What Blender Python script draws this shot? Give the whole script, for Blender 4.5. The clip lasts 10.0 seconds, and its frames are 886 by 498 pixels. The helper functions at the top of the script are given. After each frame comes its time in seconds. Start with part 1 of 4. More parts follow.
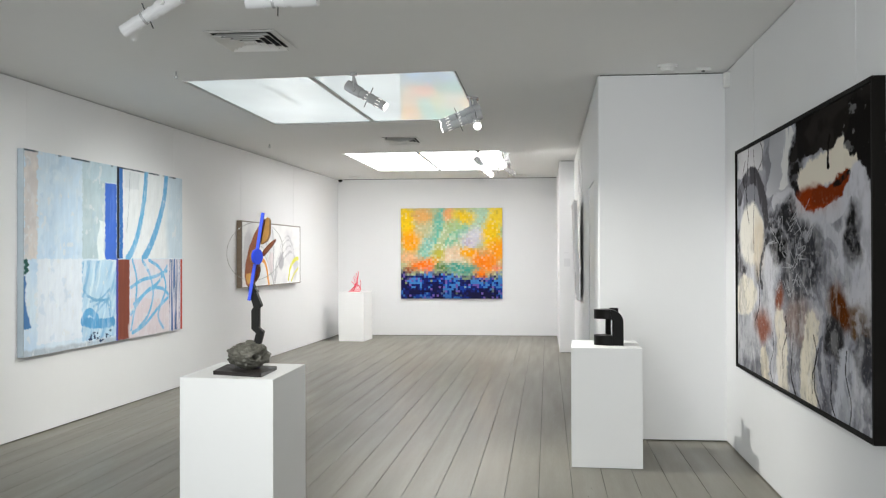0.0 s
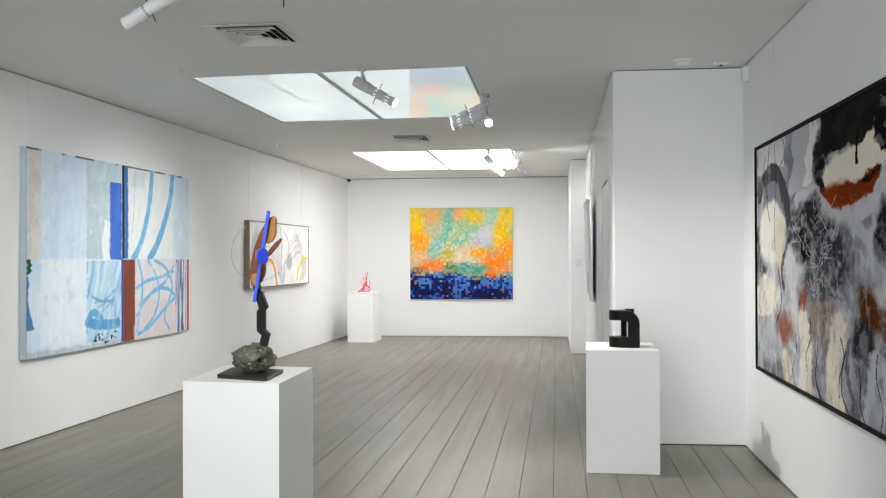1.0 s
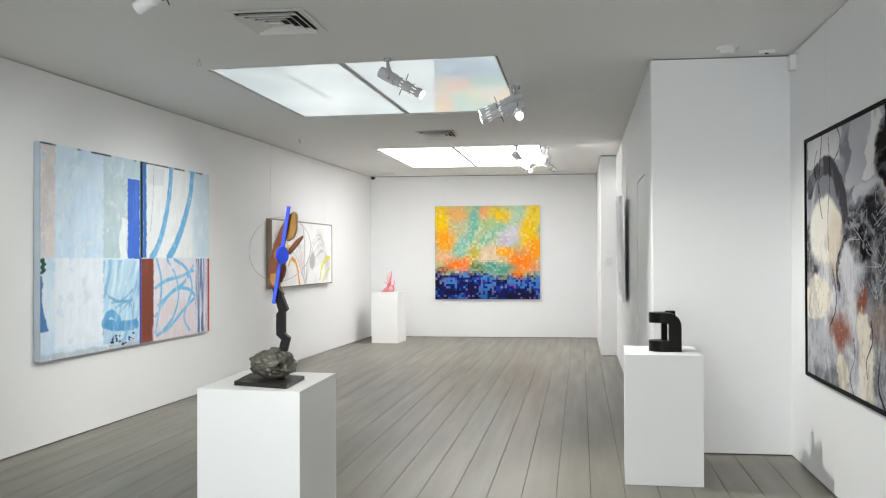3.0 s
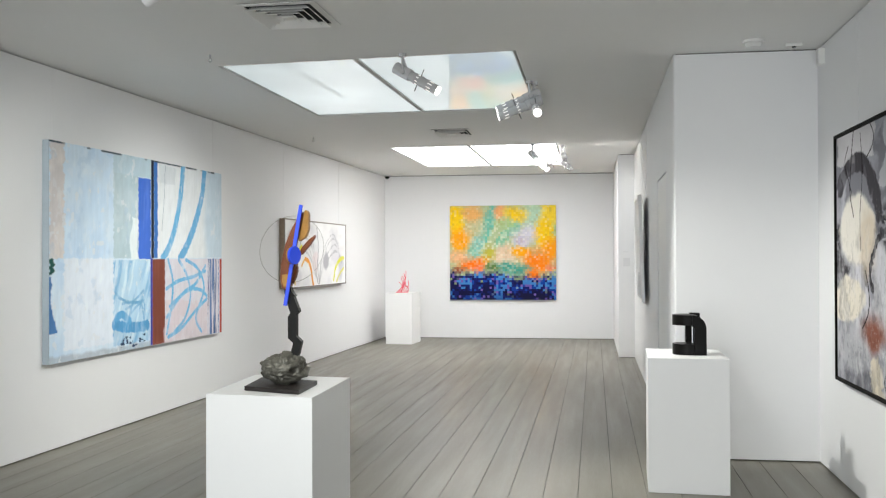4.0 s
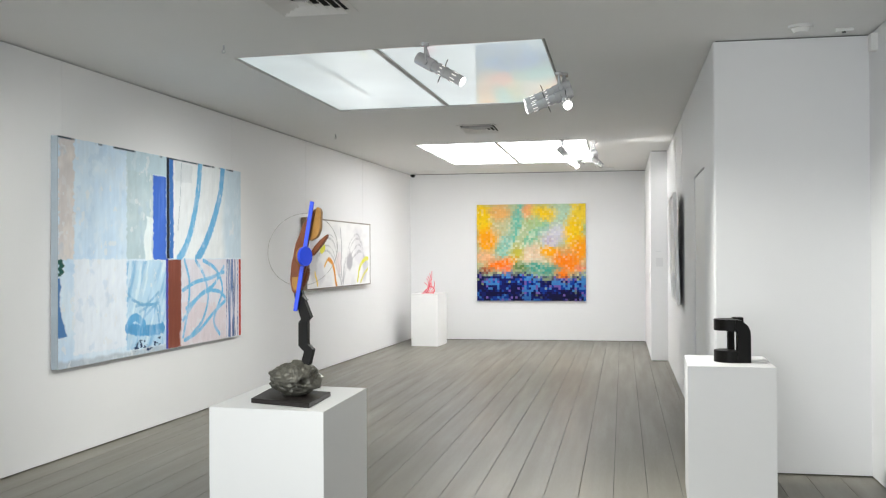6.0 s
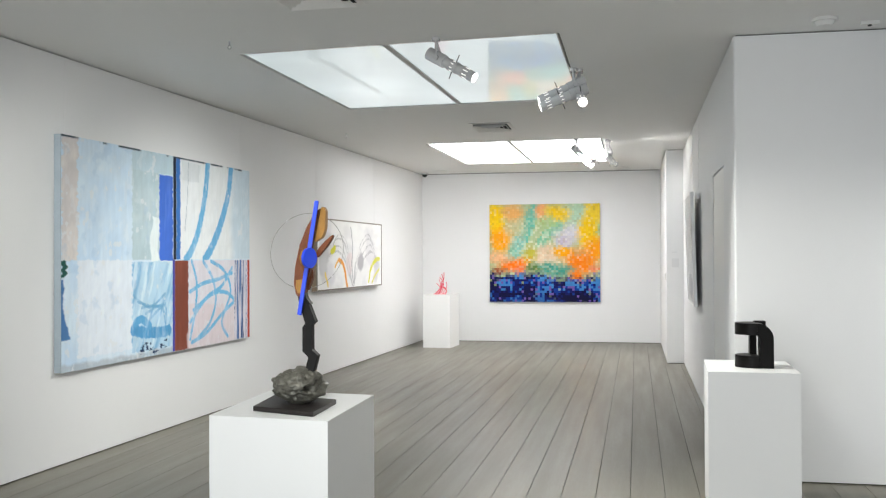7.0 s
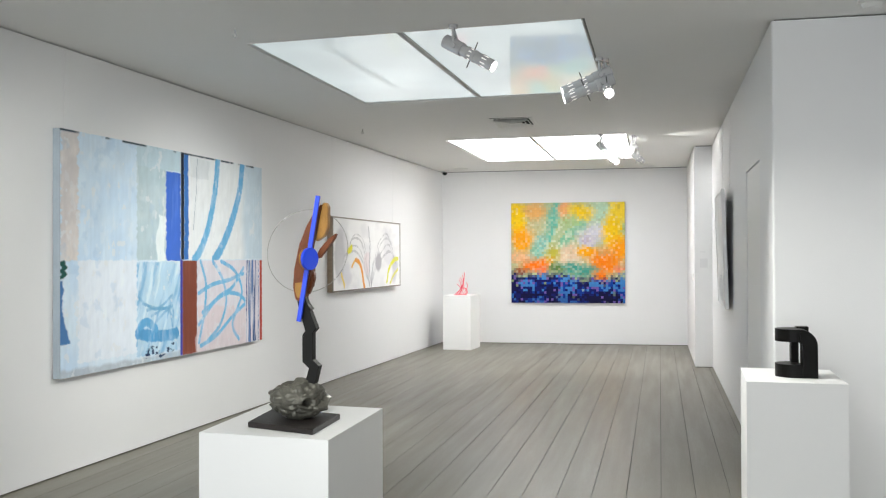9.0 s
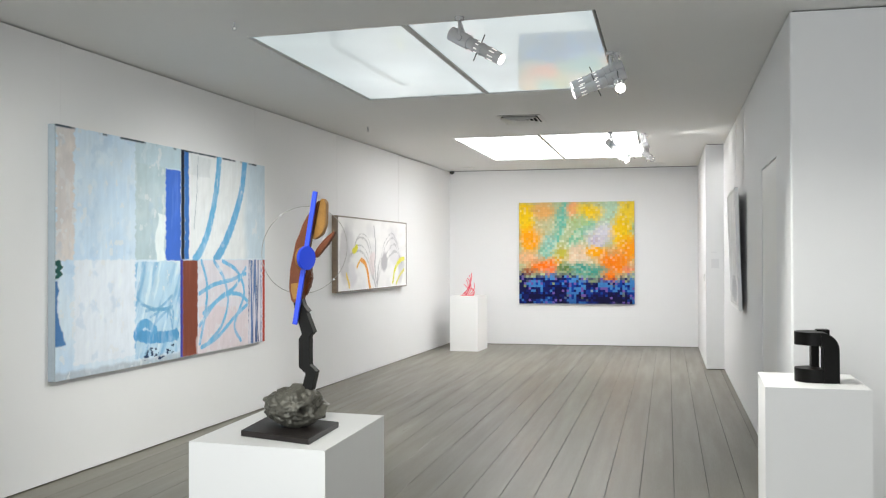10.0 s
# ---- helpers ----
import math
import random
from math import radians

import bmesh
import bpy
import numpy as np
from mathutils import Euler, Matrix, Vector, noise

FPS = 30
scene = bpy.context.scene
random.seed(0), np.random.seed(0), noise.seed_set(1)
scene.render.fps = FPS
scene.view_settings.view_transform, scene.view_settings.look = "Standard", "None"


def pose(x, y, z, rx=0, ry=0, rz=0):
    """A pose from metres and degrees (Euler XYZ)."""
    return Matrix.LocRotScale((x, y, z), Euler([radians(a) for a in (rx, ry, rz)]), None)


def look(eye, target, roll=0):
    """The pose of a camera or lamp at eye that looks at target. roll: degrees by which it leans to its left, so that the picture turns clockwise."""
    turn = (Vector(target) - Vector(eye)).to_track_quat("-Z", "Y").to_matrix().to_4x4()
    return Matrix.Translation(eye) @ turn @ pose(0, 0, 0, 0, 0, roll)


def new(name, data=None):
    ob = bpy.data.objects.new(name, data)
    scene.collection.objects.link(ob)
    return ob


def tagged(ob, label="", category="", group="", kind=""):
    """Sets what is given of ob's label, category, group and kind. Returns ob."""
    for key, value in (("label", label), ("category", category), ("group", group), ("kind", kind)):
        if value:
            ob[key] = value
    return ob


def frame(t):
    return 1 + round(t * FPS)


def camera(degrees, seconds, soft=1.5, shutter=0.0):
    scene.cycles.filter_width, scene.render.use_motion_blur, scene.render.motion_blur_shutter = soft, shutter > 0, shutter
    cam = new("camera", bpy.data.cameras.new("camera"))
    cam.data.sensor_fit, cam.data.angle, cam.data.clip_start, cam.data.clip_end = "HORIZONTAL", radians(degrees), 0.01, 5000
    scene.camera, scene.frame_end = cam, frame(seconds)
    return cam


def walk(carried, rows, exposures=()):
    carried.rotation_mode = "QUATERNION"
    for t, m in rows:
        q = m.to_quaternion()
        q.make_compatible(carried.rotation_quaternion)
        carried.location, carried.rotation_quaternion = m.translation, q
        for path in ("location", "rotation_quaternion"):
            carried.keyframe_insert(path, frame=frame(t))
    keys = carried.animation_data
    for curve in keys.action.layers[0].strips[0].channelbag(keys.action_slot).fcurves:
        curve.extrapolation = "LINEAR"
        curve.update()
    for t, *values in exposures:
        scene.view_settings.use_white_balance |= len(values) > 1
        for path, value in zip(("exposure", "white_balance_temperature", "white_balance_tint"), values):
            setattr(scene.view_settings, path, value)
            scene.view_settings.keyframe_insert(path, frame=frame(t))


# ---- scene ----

cam = camera(50.0, 10.0, soft=1.2)
ROWS = [
    (0.0, -0.0134, 0.0504, 1.4537, 6.271, 0.459, -0.157),
    (0.5, -0.0302, 0.1404, 1.4480, 6.507, 0.477, -0.190),
    (1.0, -0.0462, 0.2195, 1.4498, 6.811, 0.477, -0.209),
    (1.5, -0.0722, 0.3054, 1.4508, 7.104, 0.472, -0.214),
    (2.0, -0.0931, 0.3962, 1.4487, 7.466, 0.458, -0.210),
    (2.5, -0.1081, 0.4692, 1.4472, 7.829, 0.440, -0.202),
    (4.0, -0.1743, 0.7189, 1.4481, 9.040, 0.453, -0.208),
    (4.5, -0.1862, 0.8043, 1.4500, 9.470, 0.435, -0.222),
    (5.0, -0.1973, 0.8981, 1.4513, 9.899, 0.419, -0.239),
    (5.5, -0.2047, 0.9879, 1.4519, 10.310, 0.427, -0.253),
    (7.0, -0.2362, 1.2545, 1.4592, 11.496, 0.456, -0.243),
    (7.5, -0.2506, 1.3415, 1.4636, 11.852, 0.447, -0.237),
    (8.0, -0.2632, 1.4417, 1.4658, 12.222, 0.427, -0.228),
    (8.5, -0.2705, 1.5320, 1.4650, 12.544, 0.419, -0.232),
    (9.0, -0.2793, 1.6195, 1.4637, 12.843, 0.433, -0.227),
    (9.5, -0.2927, 1.7078, 1.4610, 13.080, 0.461, -0.206),
    (10.0, -0.3107, 1.8091, 1.4601, 13.305, 0.451, -0.169),
]
walk(cam, [(t, pose(x, y, z, 0, 0, yaw) @ pose(0, 0, 0, 90 + pitch) @ pose(0, 0, 0, 0, 0, roll)) for t, x, y, z, yaw, pitch, roll in ROWS],
     exposures=[(0.0, 0.09), (10.0, 0.07)])

# ---- light ----
CEIL = 2.893
world = bpy.data.worlds.new("world")
scene.world = world
world.use_nodes = True
world.node_tree.nodes["Background"].inputs[0].default_value = (0.75, 0.85, 1.0, 1)
world.node_tree.nodes["Background"].inputs[1].default_value = 0.3

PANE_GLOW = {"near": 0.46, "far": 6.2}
# lamp place, aim point, watts, cone in degrees; last three lamps have no modelled head
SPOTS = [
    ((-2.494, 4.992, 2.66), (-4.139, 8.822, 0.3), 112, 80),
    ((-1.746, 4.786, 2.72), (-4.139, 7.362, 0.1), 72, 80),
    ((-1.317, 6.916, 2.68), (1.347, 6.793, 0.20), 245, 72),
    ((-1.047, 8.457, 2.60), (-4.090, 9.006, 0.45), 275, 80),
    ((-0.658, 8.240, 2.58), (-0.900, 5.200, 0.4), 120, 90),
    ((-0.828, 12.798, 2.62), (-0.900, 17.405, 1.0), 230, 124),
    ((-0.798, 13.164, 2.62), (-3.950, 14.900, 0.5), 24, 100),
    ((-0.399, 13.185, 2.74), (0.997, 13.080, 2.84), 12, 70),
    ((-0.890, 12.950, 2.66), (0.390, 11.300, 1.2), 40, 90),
    # unseen lamp, placed by the right plinth's shadow on the return wall
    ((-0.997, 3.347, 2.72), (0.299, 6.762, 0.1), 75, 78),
    # extra unseen lamp, added to brighten the near plinth's top and front
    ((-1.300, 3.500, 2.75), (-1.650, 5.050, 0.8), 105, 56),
    # lamp added at the right ceiling disc to cast the far plinth's wall shadow
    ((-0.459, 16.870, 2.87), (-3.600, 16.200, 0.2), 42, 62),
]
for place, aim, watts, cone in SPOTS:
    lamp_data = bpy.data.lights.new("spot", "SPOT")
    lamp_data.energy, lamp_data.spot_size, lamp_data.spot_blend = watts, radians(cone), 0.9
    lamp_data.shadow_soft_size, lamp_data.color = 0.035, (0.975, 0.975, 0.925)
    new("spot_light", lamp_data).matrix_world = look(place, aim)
# area lamp added as fill, for an unseen shop window assumed behind the walker
day = bpy.data.lights.new("assumed_daylight", "AREA")
day.shape, day.size, day.size_y, day.energy, day.color = "RECTANGLE", 4.7, 2.35, 205, (0.93, 0.98, 1.0)
new("assumed_daylight", day).matrix_world = look((-1.5, -2.5, 1.24), (-1.5, 5.0, 1.24))


# ---- materials ----
def lin(r, g, b):
    """Linear colour of 8-bit values."""
    return tuple(((c / 255 + 0.055) / 1.055) ** 2.4 if c > 10 else c / 255 / 12.92 for c in (r, g, b))


def material(name, rgb, rough=0.5, metal=0.0, var=0.05, scale=2.0, bump=0.0, bump_scale=80.0, stretch=(1, 1, 1), spread=0.0, glow=0.0, rough_var=0.0, spec=0.5):
    """A painted or raw surface: two scales of noise in colour, fine bump, and spread between objects."""
    m = bpy.data.materials.new(name)
    m.use_nodes = True
    nodes, links = m.node_tree.nodes, m.node_tree.links
    b = nodes["Principled BSDF"]
    b.inputs["Roughness"].default_value, b.inputs["Metallic"].default_value = rough, metal
    b.inputs["Specular IOR Level"].default_value = spec
    coord, mapping = nodes.new("ShaderNodeTexCoord"), nodes.new("ShaderNodeMapping")
    mapping.inputs["Scale"].default_value = stretch
    geo = nodes.new("ShaderNodeNewGeometry")
    links.new(geo.outputs["Position"], mapping.inputs[0])
    big, fine = nodes.new("ShaderNodeTexNoise"), nodes.new("ShaderNodeTexNoise")
    big.inputs["Scale"].default_value, big.inputs["Detail"].default_value = scale, 4
    fine.inputs["Scale"].default_value, fine.inputs["Detail"].default_value = scale * 14, 3
    links.new(mapping.outputs[0], big.inputs[0]), links.new(mapping.outputs[0], fine.inputs[0])
    add = nodes.new("ShaderNodeMath")
    add.operation = "MULTIPLY_ADD"
    add.inputs[1].default_value = 0.35
    links.new(fine.outputs[0], add.inputs[0]), links.new(big.outputs[0], add.inputs[2])
    ramp = nodes.new("ShaderNodeMapRange")
    ramp.inputs[1].default_value, ramp.inputs[2].default_value = 0.35, 1.0
    ramp.inputs[3].default_value, ramp.inputs[4].default_value = 1 - var, 1 + var
    links.new(add.outputs[0], ramp.inputs[0])
    value = ramp.outputs[0]
    if spread:
        info, rand, mul = nodes.new("ShaderNodeObjectInfo"), nodes.new("ShaderNodeMapRange"), nodes.new("ShaderNodeMath")
        rand.inputs[3].default_value, rand.inputs[4].default_value = 1 - spread, 1 + spread
        mul.operation = "MULTIPLY"
        links.new(info.outputs["Random"], rand.inputs[0])
        links.new(rand.outputs[0], mul.inputs[0]), links.new(value, mul.inputs[1])
        value = mul.outputs[0]
    tint = nodes.new("ShaderNodeVectorMath")
    tint.operation = "SCALE"
    tint.inputs[0].default_value = rgb
    links.new(value, tint.inputs["Scale"])
    links.new(tint.outputs[0], b.inputs["Base Color"])
    if rough_var:
        rr = nodes.new("ShaderNodeMapRange")
        rr.inputs[1].default_value, rr.inputs[2].default_value = 0.35, 0.9
        rr.inputs[3].default_value, rr.inputs[4].default_value = rough - rough_var, rough + rough_var
        links.new(add.outputs[0], rr.inputs[0]), links.new(rr.outputs[0], b.inputs["Roughness"])
    if bump:
        grain, bm_node = nodes.new("ShaderNodeTexNoise"), nodes.new("ShaderNodeBump")
        grain.inputs["Scale"].default_value, grain.inputs["Detail"].default_value = bump_scale, 4
        links.new(mapping.outputs[0], grain.inputs[0])
        bm_node.inputs["Strength"].default_value, bm_node.inputs["Distance"].default_value = bump, 0.01
        links.new(grain.outputs[0], bm_node.inputs["Height"]), links.new(bm_node.outputs[0], b.inputs["Normal"])
    if glow:
        b.inputs["Emission Color"].default_value, b.inputs["Emission Strength"].default_value = (*rgb, 1), glow
    return m


def paint_material(name, rough=0.6, bump=0.35, bump_scale=45.0, spec=0.12):
    """Paint on canvas: the colour laid on the mesh, brush relief and weave."""
    m = bpy.data.materials.new(name)
    m.use_nodes = True
    nodes, links = m.node_tree.nodes, m.node_tree.links
    b = nodes["Principled BSDF"]
    b.inputs["Roughness"].default_value, b.inputs["Specular IOR Level"].default_value = rough, spec
    attr = nodes.new("ShaderNodeVertexColor")
    attr.layer_name = "paint"
    links.new(attr.outputs[0], b.inputs["Base Color"])
    coord, grain, bm_node = nodes.new("ShaderNodeTexCoord"), nodes.new("ShaderNodeTexNoise"), nodes.new("ShaderNodeBump")
    grain.inputs["Scale"].default_value, grain.inputs["Detail"].default_value = bump_scale, 5
    links.new(coord.outputs["Object"], grain.inputs[0])
    bm_node.inputs["Strength"].default_value, bm_node.inputs["Distance"].default_value = bump, 0.004
    links.new(grain.outputs[0], bm_node.inputs["Height"]), links.new(bm_node.outputs[0], b.inputs["Normal"])
    return m


WALL = material("wall_paint", (0.80, 0.80, 0.805), 0.6, var=0.012, scale=0.8, bump=0.06, bump_scale=160)
CEILING = material("ceiling_paint", (0.82, 0.815, 0.80), 0.7, var=0.015, scale=0.7, bump=0.05, bump_scale=140)
GAP = material("shadow_gap_dark", (0.05, 0.05, 0.05), 0.8, var=0.1)
PLANK = material("grey_stained_plank", (0.176, 0.164, 0.131), 0.36, var=0.10, scale=1.1, bump=0.06, bump_scale=26, stretch=(9, 0.55, 1), spread=0.07, rough_var=0.10)
PLINTH = material("plinth_paint", (0.84, 0.84, 0.835), 0.5, var=0.012, scale=2, bump=0.03, bump_scale=120)
LAMP_WHITE = material("lamp_white_metal", (0.84, 0.84, 0.85), 0.32, var=0.02, scale=5)
LAMP_GREY = material("lamp_grey_metal", (0.62, 0.62, 0.63), 0.25, 0.35, var=0.03, scale=6)
LAMP_DARK = material("lamp_black", (0.03, 0.03, 0.03), 0.5, var=0.05)
LENS = material("lamp_lens", (1.0, 0.97, 0.92), 0.2, var=0.0, glow=9.0)
SLOT = material("lamp_slot", (1.0, 0.97, 0.92), 0.4, var=0.0, glow=0.7)
FRAME_GREY = material("skylight_frame", (0.45, 0.45, 0.44), 0.45, 0.2, var=0.03, scale=4)
VENT = material("vent_white", (0.82, 0.81, 0.79), 0.5, var=0.04, scale=4)
VENT_DARK = material("vent_duct", (0.015, 0.015, 0.015), 0.9, var=0.05)
PLASTIC = material("white_plastic", (0.76, 0.76, 0.74), 0.4, var=0.02, scale=6)
BLACK_GLOSS = material("dark_glass", (0.012, 0.012, 0.014), 0.15, var=0.05)
CANVAS = paint_material("canvas_paint")
DARK_PAINT = paint_material("matt_oil_paint", 0.9, 0.35, 40, 0.02)
MOSAIC = paint_material("mosaic_paint", 0.45, 0.2, 30)
CANVAS_EDGE = material("canvas_edge", (0.56, 0.57, 0.58), 0.8, var=0.06, scale=6, bump=0.2, bump_scale=300)
BLUE_EDGE = material("painted_canvas_edge", (0.36, 0.42, 0.47), 0.7, var=0.12, scale=5, bump=0.2, bump_scale=200)
SILVER_FRAME = material("silver_frame", (0.25, 0.22, 0.19), 0.4, 0.4, var=0.06, scale=8)
WOOD_FRAME = material("walnut_frame_side", (0.26, 0.19, 0.13), 0.5, var=0.2, scale=4, stretch=(1, 8, 8))
BLACK_FRAME = material("black_wood_frame", (0.008, 0.007, 0.006), 0.7, spec=0.08, var=0.25, scale=3, bump=0.12, bump_scale=40, stretch=(6, 6, 1))
WHITE_FRAME = material("white_frame", (0.85, 0.85, 0.85), 0.4, var=0.02, scale=4)
BRONZE = material("crumpled_bronze", (0.135, 0.130, 0.108), 0.38, 0.40, var=0.5, scale=9, bump=0.18, bump_scale=30)
STEEL_BLACK = material("black_patinated_steel", (0.010, 0.0095, 0.009), 0.55, 0.0, spec=0.2, var=0.25, scale=12, bump=0.1, bump_scale=70)
PLATE_BROWN = material("dark_brown_plate", (0.016, 0.012, 0.011), 0.45, 0.1, var=0.2, scale=10, bump=0.08, bump_scale=90)
RUST = material("rust_brown_steel", (0.155, 0.042, 0.010), 0.42, 0.35, var=0.4, scale=10, bump=0.2, bump_scale=60)
OCHRE = material("ochre_steel", (0.38, 0.19, 0.04), 0.45, 0.3, var=0.35, scale=12, bump=0.2, bump_scale=60)
BLUE = material("cobalt_blue_enamel", (0.022, 0.075, 0.78), 0.4, var=0.03, scale=6)
WIRE = material("steel_wire", (0.45, 0.44, 0.42), 0.3, 0.9, var=0.05)
CABLE = material("hanging_cable", (0.78, 0.78, 0.78), 0.5, var=0.03)
RED_WIRE = material("pink_red_wire", (0.80, 0.045, 0.10), 0.45, var=0.05)
BLACK_WOOD = material("black_carved_wood", (0.0045, 0.004, 0.0036), 0.4, spec=0.12, var=0.3, scale=8, bump=0.1, bump_scale=50)
DOOR_PAINT = material("door_paint", (0.82, 0.815, 0.80), 0.5, var=0.012, scale=1.0, bump=0.03, bump_scale=120)
LABEL = material("grey_label_card", (0.72, 0.72, 0.73), 0.6, var=0.03)


def pane_material(name, rgb, glow):
    """Frosted, backlit glass with a polished face."""
    m = bpy.data.materials.new(name)
    m.use_nodes = True
    nodes, links = m.node_tree.nodes, m.node_tree.links
    b = nodes["Principled BSDF"]
    b.inputs["Base Color"].default_value, b.inputs["Roughness"].default_value = (*[0.5 * c for c in rgb], 1), 0.03
    geo, cloud, ramp = nodes.new("ShaderNodeNewGeometry"), nodes.new("ShaderNodeTexNoise"), nodes.new("ShaderNodeMapRange")
    cloud.inputs["Scale"].default_value, cloud.inputs["Detail"].default_value = 0.8, 2
    ramp.inputs[1].default_value, ramp.inputs[2].default_value = 0.3, 0.7
    ramp.inputs[3].default_value, ramp.inputs[4].default_value = 0.85 * glow, 1.12 * glow
    links.new(geo.outputs["Position"], cloud.inputs[0]), links.new(cloud.outputs[0], ramp.inputs[0])
    b.inputs["Emission Color"].default_value = (*rgb, 1)
    links.new(ramp.outputs[0], b.inputs["Emission Strength"])
    return m


PANES = {"near": pane_material("frosted_glass_near", (0.84, 0.95, 0.97), PANE_GLOW["near"]),
         "far": pane_material("frosted_glass_far", (1.0, 1.0, 1.0), PANE_GLOW["far"])}


# ---- building helpers ----
def part(name, bm, mat, parent=None, label="", smooth=False):
    """One mesh object from a bmesh, under a thing or a part."""
    me = bpy.data.meshes.new(name)
    bmesh.ops.recalc_face_normals(bm, faces=bm.faces[:])
    bm.to_mesh(me)
    bm.free()
    me.materials.append(mat)
    if smooth:
        for p in me.polygons:
            p.use_smooth = True
    ob = new(name, me)
    if parent:
        ob.parent = parent
    if label:
        ob["label"] = label
    return ob


def thing(name, label, category, m=None, group="", kind=""):
    ob = new(name)
    ob.empty_display_size = 0.1
    ob.matrix_world = m if m is not None else Matrix()
    return tagged(ob, label, category, group, kind)


def prism(points, z0, z1, bevel=0.0, bm=None):
    """A solid over a plan polygon."""
    own = bm is None
    bm = bm or bmesh.new()
    low = [bm.verts.new((x, y, z0)) for x, y in points]
    high = [bm.verts.new((x, y, z1)) for x, y in points]
    n = len(points)
    bm.faces.new(low[::-1]), bm.faces.new(high)
    for i in range(n):
        bm.faces.new((low[i], low[(i + 1) % n], high[(i + 1) % n], high[i]))
    if bevel and own:
        bmesh.ops.bevel(bm, geom=bm.edges[:], offset=bevel, segments=2, affect="EDGES", profile=0.5)
    return bm


def box(x0, x1, y0, y1, z0, z1, bevel=0.0, bm=None):
    return prism([(x0, y0), (x1, y0), (x1, y1), (x0, y1)], z0, z1, bevel, bm)


def inset(points, d):
    """A convex counter-clockwise plan polygon drawn in by d."""
    out, n = [], len(points)
    for i in range(n):
        p, q, r = (Vector(points[k % n]) for k in (i - 1, i, i + 1))
        a, b = (q - p).normalized(), (r - q).normalized()
        na, nb = Vector((-a.y, a.x)), Vector((-b.y, b.x))
        k = d / (1 + na.dot(nb))
        out.append(tuple(q + (na + nb) * k))
    return out


def tube(p, q, radius, sides=12, bm=None, radius2=None, caps=True):
    """A cylinder or cone between two points."""
    bm = bm or bmesh.new()
    p, q = Vector(p), Vector(q)
    m = Matrix.Translation((p + q) / 2) @ (q - p).to_track_quat("Z", "Y").to_matrix().to_4x4()
    bmesh.ops.create_cone(bm, cap_ends=caps, segments=sides, radius1=radius, radius2=radius if radius2 is None else radius2, depth=(q - p).length, matrix=m)
    return bm


def wire(points, radius, sides=6, bm=None, closed=False):
    """A thin round wire along points."""
    bm = bm or bmesh.new()
    pts = [Vector(p) for p in points]
    n, rings = len(pts), []
    for i, p in enumerate(pts):
        a = pts[(i - 1) % n] if closed or i else p
        b = pts[(i + 1) % n] if closed or i < n - 1 else p
        t = (b - a).normalized()
        s = t.cross(Vector((0.31, 0.87, 0.38))).normalized()
        u = t.cross(s)
        rings.append([bm.verts.new(p + radius * (math.cos(k) * s + math.sin(k) * u)) for k in (2 * math.pi * j / sides for j in range(sides))])
    for i in range(n if closed else n - 1):
        a, b = rings[i], rings[(i + 1) % n]
        for j in range(sides):
            bm.faces.new((a[j], a[(j + 1) % sides], b[(j + 1) % sides], b[j]))
    if not closed:
        bm.faces.new(rings[0][::-1]), bm.faces.new(rings[-1])
    return bm


# ---- setting ----
SLANT = 0.0328


def left_x(y, off=0.0):
    """The left wall's face at y."""
    return -4.184 + SLANT * (y - 8.091) + off


GAPH = 0.009


def wall(name, points, label, z0=GAPH, z1=CEIL - GAPH):
    """A plastered wall with a recessed shadow gap at floor and ceiling."""
    ob = part(name, prism(points, z0, z1), WALL)
    tagged(ob, label, "wall", kind="structure")
    if z0 < 0.1:
        part("shadow_gap", prism(inset(points, 0.022), 0.0, CEIL), GAP, ob, "dark recessed joint")
    return ob


SOUTH, NORTH = -2.6, 17.423


def north_y(x, off=0.0):
    """The end wall's face at x."""
    return NORTH + 0.0182 * (x + 1.75) + off


wall("wall_west", [(left_x(SOUTH) - 0.2, SOUTH - 0.2), (left_x(SOUTH), SOUTH - 0.2), (left_x(17.81), 17.81), (left_x(17.81) - 0.2, 17.81)], "long white plastered gallery wall")
wall("wall_north", [(-4.3, north_y(-4.3)), (0.5, north_y(0.5)), (0.5, north_y(0.5, 0.25)), (-4.3, north_y(-4.3, 0.25))], "white end wall of the gallery")
wall("wall_pier", [(0.166, 14.453), (0.698, 14.469), (0.698, 17.634), (0.157, 17.618)], "white pier at the end of the side wall")
ROUND = [(0.390 + 0.016 - 0.016 * math.cos(a), 7.680 + 0.016 - 0.016 * math.sin(a)) for a in (math.pi / 2 * k / 6 for k in range(7))]
wall("wall_return", ROUND + [(1.616, 7.690), (1.616, 7.950), (0.390, 7.950)], "white return wall standing across the room")
DOOR0, DOOR1, DOORH = 8.426, 9.432, 2.116
wall("wall_side_near", [(0.390, 7.951), (0.549, 7.951), (0.549, DOOR0), (0.390, DOOR0)], "white side wall before the door")
wall("wall_side_far", [(0.390, DOOR1), (0.549, DOOR1), (0.549, 14.572), (0.390, 14.568)], "white side wall behind the door")
wall("wall_over_door", [(0.390, DOOR0), (0.549, DOOR0), (0.549, DOOR1), (0.390, DOOR1)], "white wall piece over the door", DOORH)
wall("wall_east", [(1.376, SOUTH - 0.2), (1.616, SOUTH - 0.2), (1.616, 7.689), (1.376, 7.694)], "white plastered gallery wall")
# unseen front wall with an assumed opening, closing the room behind the walker
wall("wall_south_left", [(-4.9, SOUTH - 0.2), (-3.9, SOUTH - 0.2), (-3.9, SOUTH), (-4.9, SOUTH)], "unseen white pier beside the assumed front window")
